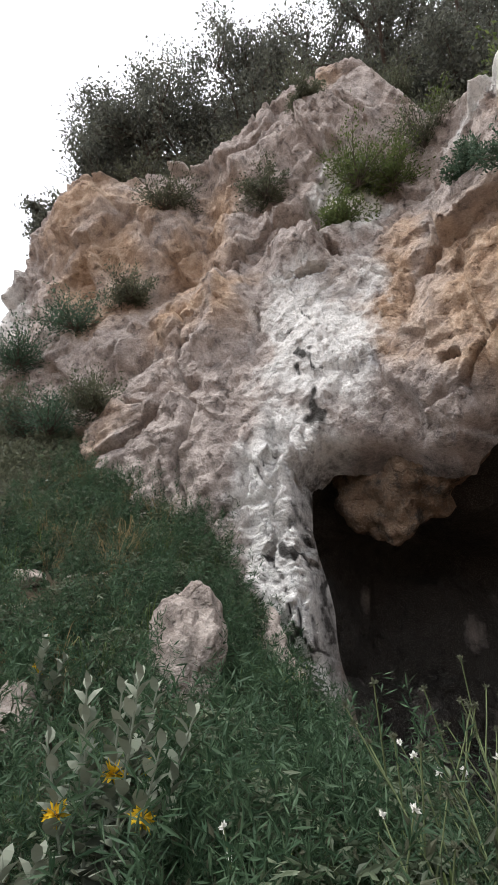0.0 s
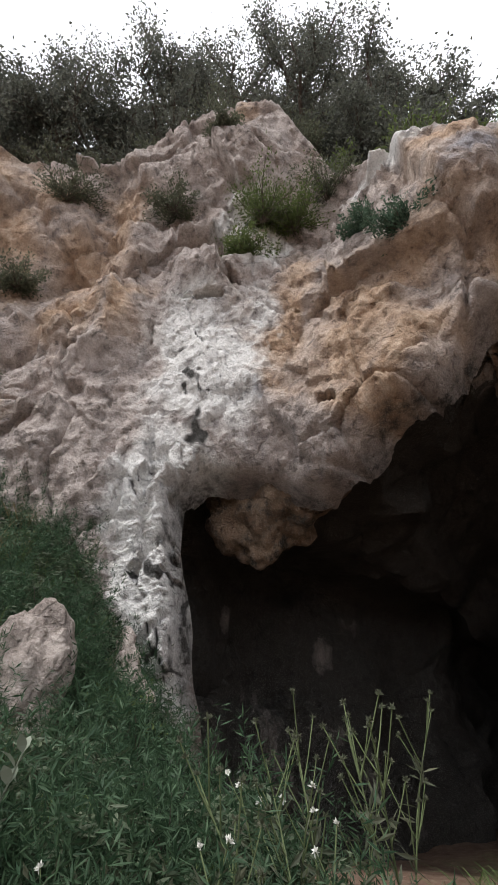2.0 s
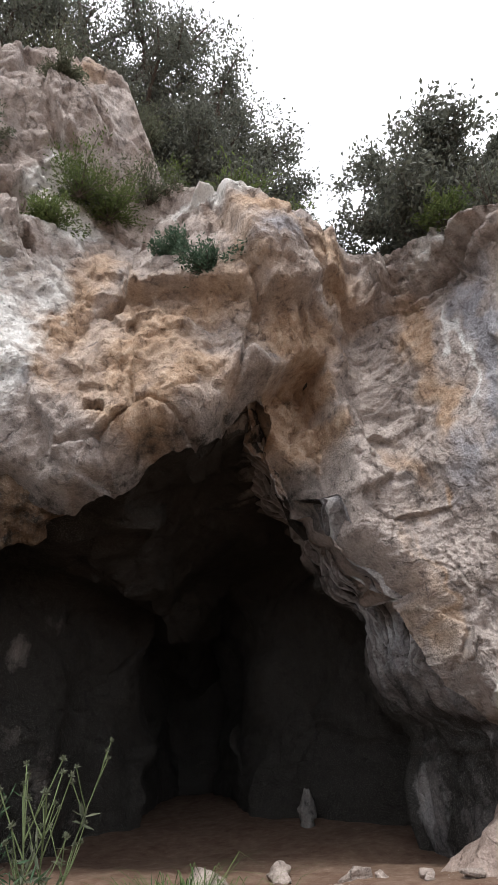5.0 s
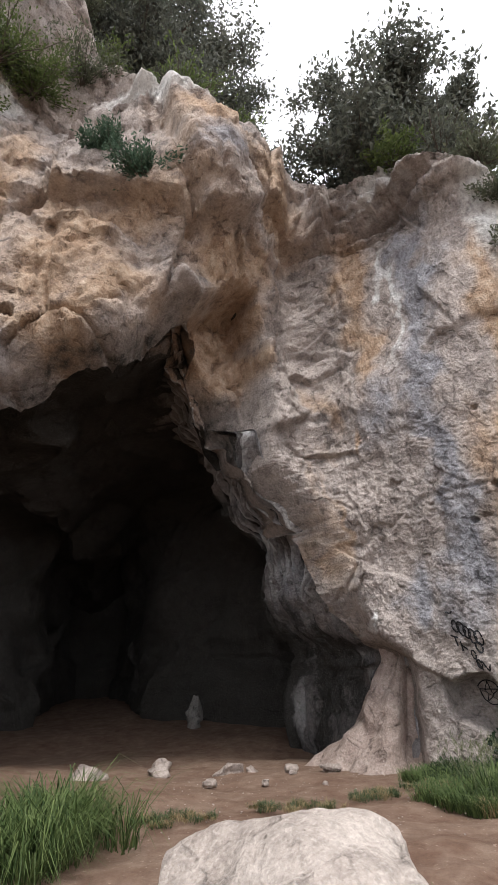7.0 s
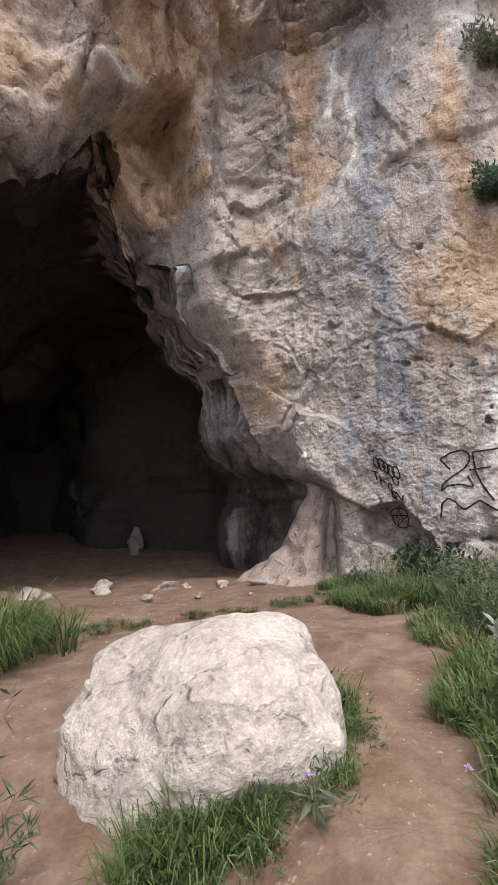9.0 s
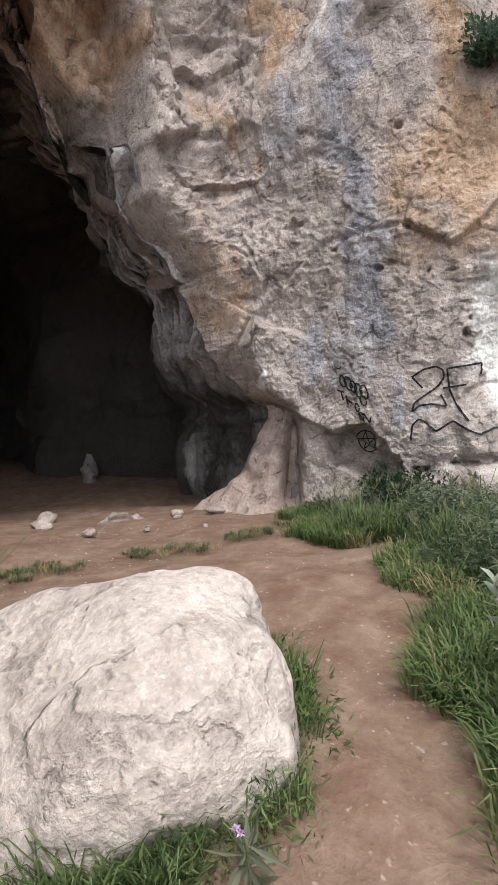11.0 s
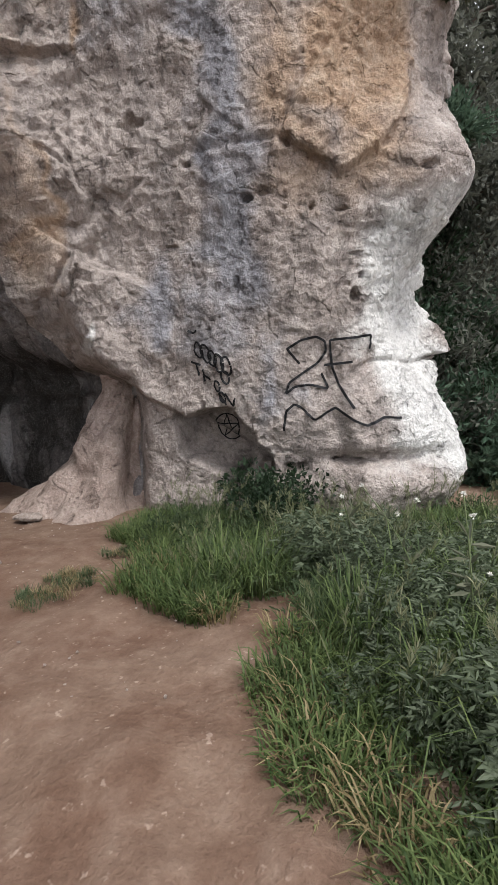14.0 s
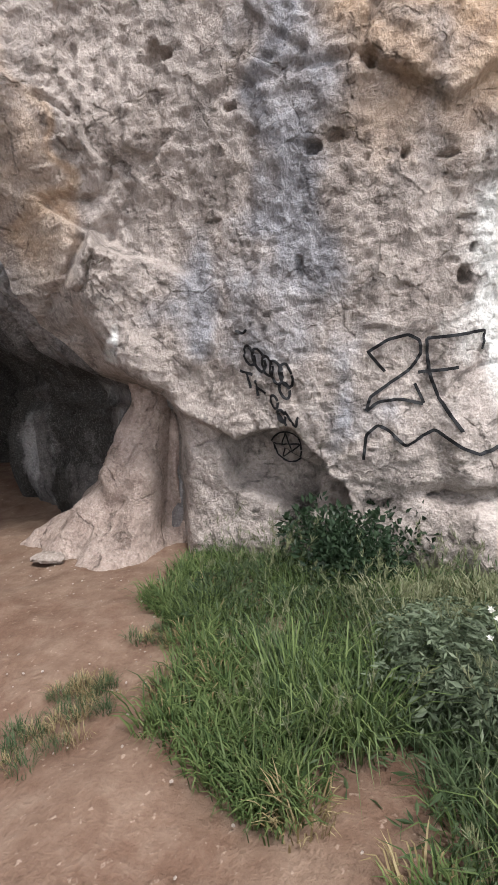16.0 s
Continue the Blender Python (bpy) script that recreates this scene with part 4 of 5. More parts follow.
def seed_heads(rng, stalks=4, height=0.42):
    """Thin stalks that end in drooping, bristly ears."""
    c, ax = [], []
    for _ in range(stalks):
        a, tilt = rng.uniform(0, 6.28), rng.uniform(0.05, 0.5)
        d = np.array([math.cos(a) * tilt, math.sin(a) * tilt, 1.0])
        h = height * rng.uniform(0.7, 1.2)
        t = np.concatenate([np.linspace(0.0, 0.78, 12), rng.uniform(0.78, 1.05, 22)])
        c.append(d * (t * h)[:, None] + np.array([math.cos(a), math.sin(a), -0.5]) * (0.25 * h * np.clip(t - 0.6, 0, 1) ** 1.5)[:, None])
        ax.append(d + rng.normal(size=(34, 3)) * np.where(t < 0.78, 0.02, 0.35)[:, None])
    return leaf_cards(np.concatenate(c), np.concatenate(ax), 0.045, 0.0045, rng, 0.02)


def leafy_clump(rng, n=90, size=0.3, length=0.07, width=0.04):
    d = rng.normal(size=(n, 3))
    d[:, 2] = np.abs(d[:, 2]) * 0.9
    d /= np.linalg.norm(d, axis=1)[:, None]
    c = d * size * rng.uniform(0.35, 1, n)[:, None] ** 0.6
    return leaf_cards(c, d + rng.normal(size=(n, 3)) * 0.7, length, width, rng)


def lobed_clump(rng, leaves=26, length=0.2, rise=0.3):
    """A thistle: arching leaves, each a row of pointed lobes on a rib."""
    c, ax, ln = [], [], []
    for _ in range(leaves):
        a, up = rng.uniform(0, 6.28), rng.uniform(0.0, 1.0)
        out = np.array([math.cos(a), math.sin(a), 0.0])
        side = np.array([-math.sin(a), math.cos(a), 0.0])
        foot = np.array([0, 0, rise * up]) + out * 0.03
        size = length * rng.uniform(0.6, 1.15) * (1.1 - 0.45 * up)
        tilt = rng.uniform(0.2, 1.0)
        for k in np.linspace(0.15, 1.0, 6):
            p = foot + out * (size * k) + np.array([0, 0, size * (tilt * k - 0.75 * k * k)])
            slope = out + np.array([0, 0, tilt - 1.5 * k])
            for w in ((-1, 1) if k < 1 else (0,)):
                c.append(p - slope * size * 0.1)
                ax.append(slope * (0.75 if w else 1) + side * w * 0.85 + rng.normal(0, 0.18, 3))
                ln.append(size * (0.36 - 0.2 * abs(k - 0.45)))
    ln = np.array(ln)
    return leaf_cards(np.array(c), np.array(ax), ln, ln * 0.3, rng, 0.12)


def scatter(templates, places, rng, lo=0.7, hi=1.25):
    out = []
    for x, y, z in places:
        v, f = templates[rng.integers(len(templates))]
        out.append((v @ rot_z(rng.uniform(0, 6.28)).T * rng.uniform(lo, hi) + np.array([x, y, z]), f))
    return join(out)


def stuff(name, data, mat, label, category):
    return tagged(new(name, quick_mesh(name, *data, mat, False)), label, category, kind="stuff")


def drop_places(n, test, box, rng):
    """Random places on the ground inside the box at which test(x, y) holds."""
    x, y = rng.uniform(box[0], box[2], n), rng.uniform(box[1], box[3], n)
    ok = test(x, y)
    x, y = x[ok], y[ok]
    return np.stack([x, y, ground_height(x, y)], 1)


def path_edge(x):
    """The y below which grass grows beside the path."""
    return np.interp(x, [1.5, 3.6, 4.4, 4.8, 5.4, 6.0, 6.5, 7.0, 7.25, 7.45, 7.7, 8.3, 8.9, 9.8], [-0.8, 0.5, 1.2, 1.34, 1.48, 1.75, 2.0, 2.15, 2.5, 3.0, 3.32, 3.68, 4.05, 4.45])


GRASS_T = [blades(46, 0.13, h, 0.0085, RNG, lean, 0.7) for h, lean in ((0.22, 0.9), (0.30, 0.8), (0.36, 0.7), (0.27, 1.1), (0.34, 1.0), (0.42, 0.8))]
LOW_T = [blades(46, 0.12, 0.13, 0.008, RNG, 0.9) for _ in range(5)]
FROND_T = [frond_clump(RNG) for _ in range(6)]
IVY_T = [leafy_clump(RNG) for _ in range(5)]
HEAD_T = [seed_heads(RNG) for _ in range(4)]
WEED_T = [leafy_clump(RNG, 130, 0.24, 0.06, 0.013) for _ in range(5)]
THISTLE_T = [leafy_clump(RNG, 300, 0.42, 0.055, 0.016) for _ in range(5)]

LOBED_T = [lobed_clump(RNG, 26, 0.13 + 0.02 * k, 0.2 + 0.05 * k) for k in range(5)]

wavy = lambda x, y: 0.12 * np.sin(x * 5.1) + 0.09 * np.sin(x * 11.3 + 1.0)
roadside = drop_places(9500, lambda x, y: (y < path_edge(x) + wavy(x, y) - 0.2) & (y > -1.6 + 0.5 * np.sin(x * 2.3) + 0.3 * np.sin(x * 7.1)) & (x > 2.8 + 0.4 * np.sin(y * 4.3)) & (np.hypot((x - 7.45) / 1.3, y - 2.5) > 0.27) & ((y < path_edge(x) - 0.25) | (x > 6.4)) & (x < 10.4), (2.6, -1.6, 10.4, 4.4), RNG)
low_wall = roadside[:2300][roadside[:2300, 0] > 8.4]
stuff("wall_grass", scatter(LOW_T + GRASS_T[:1], low_wall, RNG, 0.6, 1.1), GRASS, "short grass at the foot of the wall", "grass")
low_side = roadside[:2300][roadside[:2300, 0] <= 8.4]
fringe = low_side[:, 1] > path_edge(low_side[:, 0]) - 0.42
stuff("fringe_grass", scatter(LOW_T, low_side[fringe], RNG, 0.7, 1.4), GRASS, "low green grass along the path's edge", "grass")
low_side = low_side[~fringe]
patchy = np.sin(low_side[:, 0] * 2.7 + 1.0) + np.sin(low_side[:, 1] * 3.3 + 0.6 * low_side[:, 0]) + RNG.normal(0, 0.5, len(low_side))
stuff("grass", scatter(GRASS_T, low_side[patchy > 0.1], RNG, 0.6, 1.15), GRASS, "lush green grass beside the path", "grass")
stuff("meadow_grass", scatter(LOW_T + GRASS_T[:2], low_side[patchy <= 0.1], RNG, 0.6, 1.1), WEED_LEAF, "shorter dull green grass between the taller tufts", "grass")
stuff("grass_heads", scatter(HEAD_T, roadside[2900:3160], RNG, 0.7, 1.2), STRAW_HEAD, "pale feathery seed heads above the grass", "grass")
stuff("thistle_leaves", scatter(LOBED_T, roadside[3160:3420][(roadside[3160:3420, 0] < 7.0)], RNG, 0.5, 1.0), THISTLE_LEAF, "grey-green thistle leaves among the grass", "weeds")
stuff("weeds", scatter(WEED_T, roadside[2300:2900], RNG, 0.5, 1.2), WEED_LEAF, "narrow-leaved green weeds growing among the grass", "weeds")
edge = drop_places(9000, lambda x, y: (np.abs(y - path_edge(x) - wavy(x, y)) < 0.14) & (np.hypot((x - 7.45) / 1.3, y - 2.5) > 0.25), (3.0, -0.8, 9.8, 4.6), RNG)
stuff("short_grass", scatter(LOW_T, edge[:420], RNG), GRASS, "short tufted grass at the path's edge", "grass")
stuff("dry_grass", scatter(LOW_T, edge[420:620], RNG, 0.5, 1.2), STRAW, "dry yellowed grass along the path", "grass")
strip = drop_places(9000, lambda x, y: (np.abs(y - np.interp(x, [5.2, 6.0, 6.9, 7.6, 8.3, 9.2], [5.05, 4.75, 4.08, 4.06, 3.98, 4.1])) < 0.06 + 0.2 * np.abs(np.sin(x * 9.1))) & (np.sin(x * 6.0) > -0.5), (5.2, 3.8, 9.2, 5.3), RNG)
stuff("dry_strip", scatter(LOW_T, strip[110:190], RNG, 0.22, 0.5), STRAW, "dry straggling tufts on the bare earth", "grass")
stuff("tuft_strip", scatter(LOW_T, strip[:110], RNG, 0.22, 0.5), WEED_LEAF, "low straggling tufts on the bare earth", "grass")


# ---- trees and bushes ----
def tree_thing(name, place, height, spread, mat, label, rng, leaves=13000, leaf=0.135, limbs=18):
    """Trunk, limbs and a ragged crown of leaves."""
    root = new(name)
    root.matrix_world = pose(*place)
    tagged(root, label, "tree")
    sway = rng.normal(0, 0.12, (6, 2)).cumsum(0) * height * 0.15
    t = np.linspace(0, 1, 6)
    spine = np.stack([sway[:, 0], sway[:, 1], t * height * 0.7 - 0.2], 1)
    part("trunk", quick_mesh("trunk", *tube(spine, height * 0.03 * (1 - 0.7 * t), 8), BARK), root)
    ends, wood = [], []
    for _ in range(limbs):
        k = rng.integers(1, 6)
        a, up = rng.uniform(0, 6.28), rng.uniform(-0.1, 0.9)
        d = np.array([math.cos(a), math.sin(a), up])
        ln = spread * rng.uniform(0.55, 1.0)
        q = spine[k] + d[None, :] * (np.linspace(0, 1, 5) * ln)[:, None] + rng.normal(0, 0.06 * ln, (5, 3)) * np.linspace(0, 1, 5)[:, None]
        wood.append(tube(q, height * 0.012 * np.linspace(1, 0.25, 5), 5))
        ends += [q[4], q[3], q[2] * 0.5 + q[4] * 0.5]
        for _ in range(3):
            e = q[rng.integers(2, 5)] + rng.normal(0, 0.3, 3) * spread * 0.6
            wood.append(tube(np.stack([q[2], (q[2] + e) / 2 + rng.normal(0, 0.05, 3), e]), [0.018, 0.012, 0.006], 4))
            ends.append(e)
    part("branchwork", quick_mesh("branchwork", *join(wood), BARK), root)
    ends = np.array(ends)
    pick = ends[rng.integers(0, len(ends), leaves)]
    c = pick + rng.normal(0, 1, (leaves, 3)) * spread * (0.07 + 0.07 * rng.random((leaves, 1)))
    part("crown", quick_mesh("crown", *leaf_cards(c, rng.normal(size=(leaves, 3)) + np.array([0, 0, 0.3]), leaf, leaf * 0.5, rng), mat, False), root)
    return root


def bush_thing(name, place, size, mat, label, rng, leaves=2600, leaf=0.09, squash=1.0, slim=0.4):
    """Many thin stems with leaves along them."""
    root = new(name)
    root.matrix_world = pose(*place)
    tagged(root, label, "bush")
    wood, c, ax = [], [], []
    stems = 34
    for _ in range(stems):
        d = rng.normal(size=3)
        d[2] = abs(d[2]) + 0.15
        d /= np.linalg.norm(d)
        ln = size * rng.uniform(0.45, 1.1) * np.array([1, 1, squash])
        q = np.linspace(0, 1, 4)[:, None] * d * ln + rng.normal(0, 0.05 * size, (4, 3)) * np.linspace(0, 1, 4)[:, None]
        wood.append(tube(q, size * 0.012 * np.linspace(1, 0.3, 4), 4))
        n = leaves // stems
        t = rng.uniform(0.25, 1.05, n)
        c.append(np.stack([np.interp(t, np.linspace(0, 1, 4), q[:, i]) for i in range(3)], 1) + rng.normal(0, 0.09 * size, (n, 3)))
        ax.append(d + rng.normal(size=(n, 3)) * 0.8)
    part("branchwork", quick_mesh("branchwork", *join(wood), BARK), root)
    part("foliage", quick_mesh("foliage", *leaf_cards(np.concatenate(c), np.concatenate(ax), leaf, leaf * slim, rng), mat, False), root)
    return root


def brow(u, up):
    """A place on the slope over the cliff's edge, up metres above the edge."""
    top = float(np.interp(u, *np.array(SKYLINE).T))
    return face_place(u, top - 0.3 + up, 0.0)


for i, (u, up, h, sp) in enumerate([(9.3, 0.6, 3.4, 1.5), (10.6, 0.7, 5.0, 2.1), (12.0, 1.0, 5.6, 2.3), (13.4, 1.0, 5.4, 2.2), (14.8, 1.5, 4.6, 1.9), (16.2, 1.6, 6.2, 2.2), (17.6, 1.4, 6.0, 2.1), (18.8, 1.8, 6.2, 2.1), (19.9, 1.8, 5.2, 2.0), (21.0, 1.6, 4.8, 2.0), (22.0, 1.4, 3.2, 1.3), (26.7, 1.6, 2.3, 0.9), (27.4, 1.8, 2.8, 1.3), (28.6, 1.8, 3.0, 1.5)]):
    tree_thing("tree", brow(u, up), h * 1.45, sp * 1.15, OAK_LEAF, "dark evergreen tree with a ragged crown on the clifftop", RNG)["group"] = "trees on the clifftop"
tree_thing("tree", brow(7.4, 0.3), 2.0, 1.0, OAK_LEAF, "small dark rounded evergreen at the cliff's end", RNG, 3000)

# low scrub along the brow
for i, u in enumerate(np.concatenate([np.arange(9, 17, 0.75), np.arange(17, 28.4, 0.42)])):
    mat = (GREY_LEAF, OAK_LEAF, GREY_LEAF, BUSH_LEAF)[i % 4] if u > 18 else (OAK_LEAF, GREY_LEAF)[i % 2]
    bush_thing("scrub_bush", brow(u + RNG.uniform(-0.2, 0.2), RNG.uniform(0.1, 0.9)), RNG.uniform(0.7, 1.2), mat, "dry grey-green scrub bush on the cliff's brow", RNG, 1500, 0.11)["group"] = "scrub on the brow"

for u, z, size, mat, label in [
    (14.75, 12.6, 0.75, GREY_LEAF, "dark grey-green bush rooted in a cliff ledge"),
    (16.85, 11.7, 1.15, BUSH_LEAF, "bright green bush growing from a cliff cleft"), (17.5, 11.6, 0.9, BUSH_LEAF, "bright green bush growing from a cliff cleft"),
    (18.3, 12.2, 0.9, GREY_LEAF, "grey-green bush on the cliff's ledge"), (16.4, 10.5, 0.6, BUSH_LEAF, "bright green bush growing from a cliff cleft"),
    (9.5, 10.3, 1.0, TEAL_LEAF, "blue-green bush on the cliff's lower ledge"), (7.9, 9.7, 1.1, TEAL_LEAF, "blue-green bush on the cliff's lower ledge"), (11.0, 10.8, 0.7, GREY_LEAF, "grey-green bush on a ledge of ochre rock"),
    (12.0, 13.6, 1.0, GREY_LEAF, "dry brownish bush under the clifftop trees"), (16.25, 14.9, 0.5, GREY_LEAF, "sparse dry bush on the pale rock"),
    (9.4, 7.2, 1.1, TEAL_LEAF, "blue-green bush above the bank"), (10.6, 7.4, 0.8, GREY_LEAF, "grey-green bush above the bank"), (8.4, 7.6, 1.0, GREY_LEAF, "grey-green bush above the bank"),
    (19.6, 8.7, 0.62, TEAL_LEAF, "blue-green bush hanging over the arch"), (19.0, 9.5, 0.5, TEAL_LEAF, "blue-green bush hanging over the arch"),
    (24.2, 10.8, 0.75, GREY_LEAF, "rounded grey-green bush on the wall's top"), (26.8, 9.4, 0.8, GREY_LEAF, "grey-green bush on the wall's top"),
    (26.95, 7.0, 0.5, GREY_LEAF, "grey-green bush hanging on the wall"), (27.0, 8.2, 0.6, GREY_LEAF, "grey-green bush hanging on the wall"),
    (26.85, 5.0, 0.42, TEAL_LEAF, "blue-green bush clinging to the ochre wall"), (27.9, 3.5, 0.45, TEAL_LEAF, "blue-green bush clinging to the white corner"), (27.4, 4.6, 0.35, GREY_LEAF, "small grey bush clinging to the wall"),
]:
    bush_thing("cliff_bush", face_place(u, z, 0.05, False), size * 1.15, mat, label, RNG, 3200, 0.085, 0.95)

# wooded slope beyond the white corner
for i in range(66):
    x, y = (RNG.uniform(11.7, 13.2), RNG.uniform(-1.6, 1.3)) if i < 14 else (RNG.uniform(12.6, 14.5), RNG.uniform(-2.6, 2.6)) if i < 36 else (RNG.uniform(13.5, 19), RNG.uniform(-2.6, 3.0))
    bush_thing("slope_shrub", (x, y, ground_z(x, y) - 0.1), RNG.uniform(0.7, 1.2) if i < 14 else RNG.uniform(1.0, 1.7), (IVY, OAK_LEAF, TEAL_LEAF)[i % 3], "dense dark shrub on the wooded slope", RNG, 3000, 0.13)["group"] = "shrubs on the slope"

for x, y, h in [(15.5, 1.2, 4.2), (16.5, 2.4, 4.5), (17.5, 0.4, 4.5), (18.5, -1.2, 4.0), (14.6, 2.7, 3.6)]:
    tree_thing("tree", gz_place(x, y), h, 1.7, OAK_LEAF, "dark evergreen tree on the slope beyond the wall", RNG, 9000)["group"] = "trees on the slope"

# ---- the overgrown bank ----
thicket = drop_places(1500, lambda x, y: (y < path_edge(x) - 0.4) & (y > 0.35 + 0.3 * np.sin(x * 3.1)) & (x > 6.3 + 0.35 * np.sin(y * 4.2)) & (x < 8.5 + 0.3 * np.sin(y * 3.7)) & (np.hypot(x - 7.45, y - 2.5) > 0.6), (6.0, 0.1, 8.8, 2.6), RNG)
stuff("thistle_leaves", scatter(LOBED_T, thicket[:420], RNG, 0.7, 1.3), THISTLE_LEAF, "dense grey-green lobed thistle leaves beside the path", "plants")
pebbles = drop_places(1500, lambda x, y: (y > path_edge(x) - 0.1) & (x > 3.4), (3.4, 0.8, 10, 6.5), RNG)
PEBBLE_T = []
for k in range(6):
    pm = rock_mesh("pebble", (0.016, 0.012, 0.008), 200 + k, STONE, 1)
    pv = np.array([w.co[:] for w in pm.vertices])
    PEBBLE_T.append((pv, np.array([list(w.vertices) for w in pm.polygons])))
    bpy.data.meshes.remove(pm)
stuff("pebbles", scatter(PEBBLE_T, pebbles[:600], RNG, 0.2, 0.95), EARTH_STONE, "small pale pebbles strewn over the path", "pebbles")
bank = drop_places(9500, lambda x, y: (y > 3.0 - 0.25 * x) & (x < 3.1 - 0.1 * (y - 3)) & (y < 11.5 - 0.3 * (x + 6)) & (np.hypot(x - 1.0, y - 6.0) > 0.42) & (np.hypot(x + 0.9, y - 6.8) > 0.35), (-8, 2.6, 3.2, 11.5), RNG)
near = bank[bank[:, 0] > -2.4]
far = bank[bank[:, 0] <= -2.4]
stuff("bank_fennel", scatter(FROND_T, near[:700], RNG, 0.8, 1.7), FEATHER, "deep green feathery fennel covering the bank", "plants")
stuff("bank_weeds", scatter(THISTLE_T, near[700:900], RNG, 0.5, 1.0), GREY_LEAF, "tangled narrow-leaved weeds on the bank", "plants")
stuff("bank_thistles", scatter(LOBED_T, near[960:1330], RNG, 0.8, 1.7), THISTLE_LEAF, "lobed grey-green thistles on the bank", "plants")
stuff("bank_ivy", scatter(IVY_T, near[1500:1800], RNG, 0.6, 1.2), IVY, "dark broad-leaved creepers on the bank", "plants")
stuff("bank_grass", scatter(GRASS_T, near[1800:1920], RNG, 0.7, 1.2), GRASS, "green grass on the bank", "grass")
stuff("bank_straw", scatter(GRASS_T, near[near[:, 0] < 0.2][300:520], RNG, 0.7, 1.2), STRAW, "dry brown grass on the bank", "grass")
stuff("slope_scrub", scatter(IVY_T + WEED_T, far[:1200], RNG, 0.8, 1.9), GREY_LEAF, "mixed scrub on the upper bank", "plants")
stuff("wall_foot_creeper", scatter(IVY_T, [(9.75 + RNG.uniform(-0.35, 0.25), y, ground_z(9.7, y) + RNG.uniform(0, 0.35)) for y in RNG.uniform(2.55, 3.35, 40)], RNG, 0.6, 1.1), IVY, "dark ivy-leaved plant at the wall's foot", "plants")
lush = [(4.4 + RNG.normal(0, 0.25), 5.0 + RNG.normal(0, 0.28)) for _ in range(46)]
DROOP_T = [blades(70, 0.2, 0.5, 0.012, RNG, 1.25, 1.0) for _ in range(4)]
stuff("lush_tuft", scatter(DROOP_T, [(x, y, ground_z(x, y)) for x, y in lush], RNG, 0.5, 0.95), GRASS, "thick bright green grass tuft by the cave floor", "grass")
yellowing = [(RNG.uniform(8.4, 9.45), 2.15 + RNG.normal(0, 0.2)) for _ in range(90)]
stuff("yellowing_weeds", scatter(WEED_T + GRASS_T[:2], [(x, y, ground_z(x, y)) for x, y in yellowing], RNG, 0.7, 1.2), STRAW_HEAD, "yellowish-green weeds near the wall's foot", "weeds")
skirt = [(4.17 + math.cos(a) * r, 2.70 + math.sin(a) * r) for a, r in zip(RNG.uniform(3.6, 5.9, 120), RNG.uniform(0.6, 0.84, 120))]
stuff("boulder_grass", scatter(GRASS_T[:2] + LOW_T + WEED_T[:4], [(x, y, ground_z(x, y)) for x, y in skirt], RNG, 0.45, 0.8), GRASS, "green grass and weeds round the boulder's foot", "grass")


for i in range(34):
    x, y = RNG.uniform(-2.6, 2.3), RNG.uniform(3.6, 8.2)
    if y < 3.2 - 0.25 * x or math.hypot(x - 1.0, y - 6.0) < 0.75 or math.hypot(x - 1.2, y - 4.4) < 0.9:
        continue
    mat, word, slim, leaf = ((FEATHER, "deep green feathery fennel", 0.13, 0.07), (FEATHER, "deep green feathery fennel", 0.13, 0.07), (BUSH_LEAF, "bright green leafy", 0.45, 0.055), (IVY, "dark leafy", 0.5, 0.06), (GREY_LEAF, "grey-green wiry", 0.2, 0.06))[i % 5]
    bush_thing("bank_bush", gz_place(x, y, -0.05), RNG.uniform(0.35, 0.75), mat, word + " bush on the overgrown bank", RNG, 2400, leaf, 0.9, slim)["group"] = "bushes on the bank"


def flower_stalk(name, place, height, petal, label, rng, forks=5, head=0.018, leafmat=None, lean=0.25):
    """A thin branched stalk with a bud or flower on every branch."""
    root = new(name)
    root.matrix_world = pose(*place)
    tagged(root, label, "flower")
    t = np.linspace(0, 1, 6)
    d = rng.normal(0, lean, 2)
    spine = np.stack([d[0] * t * t * height, d[1] * t * t * height, t * height - 0.03], 1)
    part("stem", quick_mesh("stem", *tube(spine, 0.006 * (1 - 0.5 * t), 5), STEM), root)
    tips = [spine[-1]]
    for _ in range(forks):
        k = rng.uniform(0.4, 0.9)
        p = np.array([np.interp(k, t, spine[:, i]) for i in range(3)])
        a = rng.uniform(0, 6.28)
        e = p + np.array([math.cos(a) * 0.5, math.sin(a) * 0.5, 1]) * height * rng.uniform(0.12, 0.3)
        part("branch", quick_mesh("branch", *tube(np.stack([p, (p + e) / 2 + [0, 0, -0.01], e]), [0.004, 0.003, 0.003], 4), STEM), root)
        tips.append(e)
    n = 26
    c = np.array([np.interp(rng.uniform(0.05, 0.8, n), t, spine[:, i]) for i in range(3)]).T
    c = np.stack([np.interp(c[:, 2], spine[:, 2], spine[:, i]) for i in range(3)], 1)
    part("foliage", quick_mesh("foliage", *leaf_cards(c, rng.normal(size=(n, 3)) + np.array([0, 0, 0.4]), 0.11, 0.022, rng), leafmat or GREY_LEAF, False), root)
    for e in tips:
        n = 22
        ax = rng.normal(size=(n, 3)) + np.array([0, 0, 0.9])
        part("flower_head", quick_mesh("flower_head", *leaf_cards(np.tile(e, (n, 1)), ax, head * 1.5, head * 0.7, rng), petal, False), root)
    return root


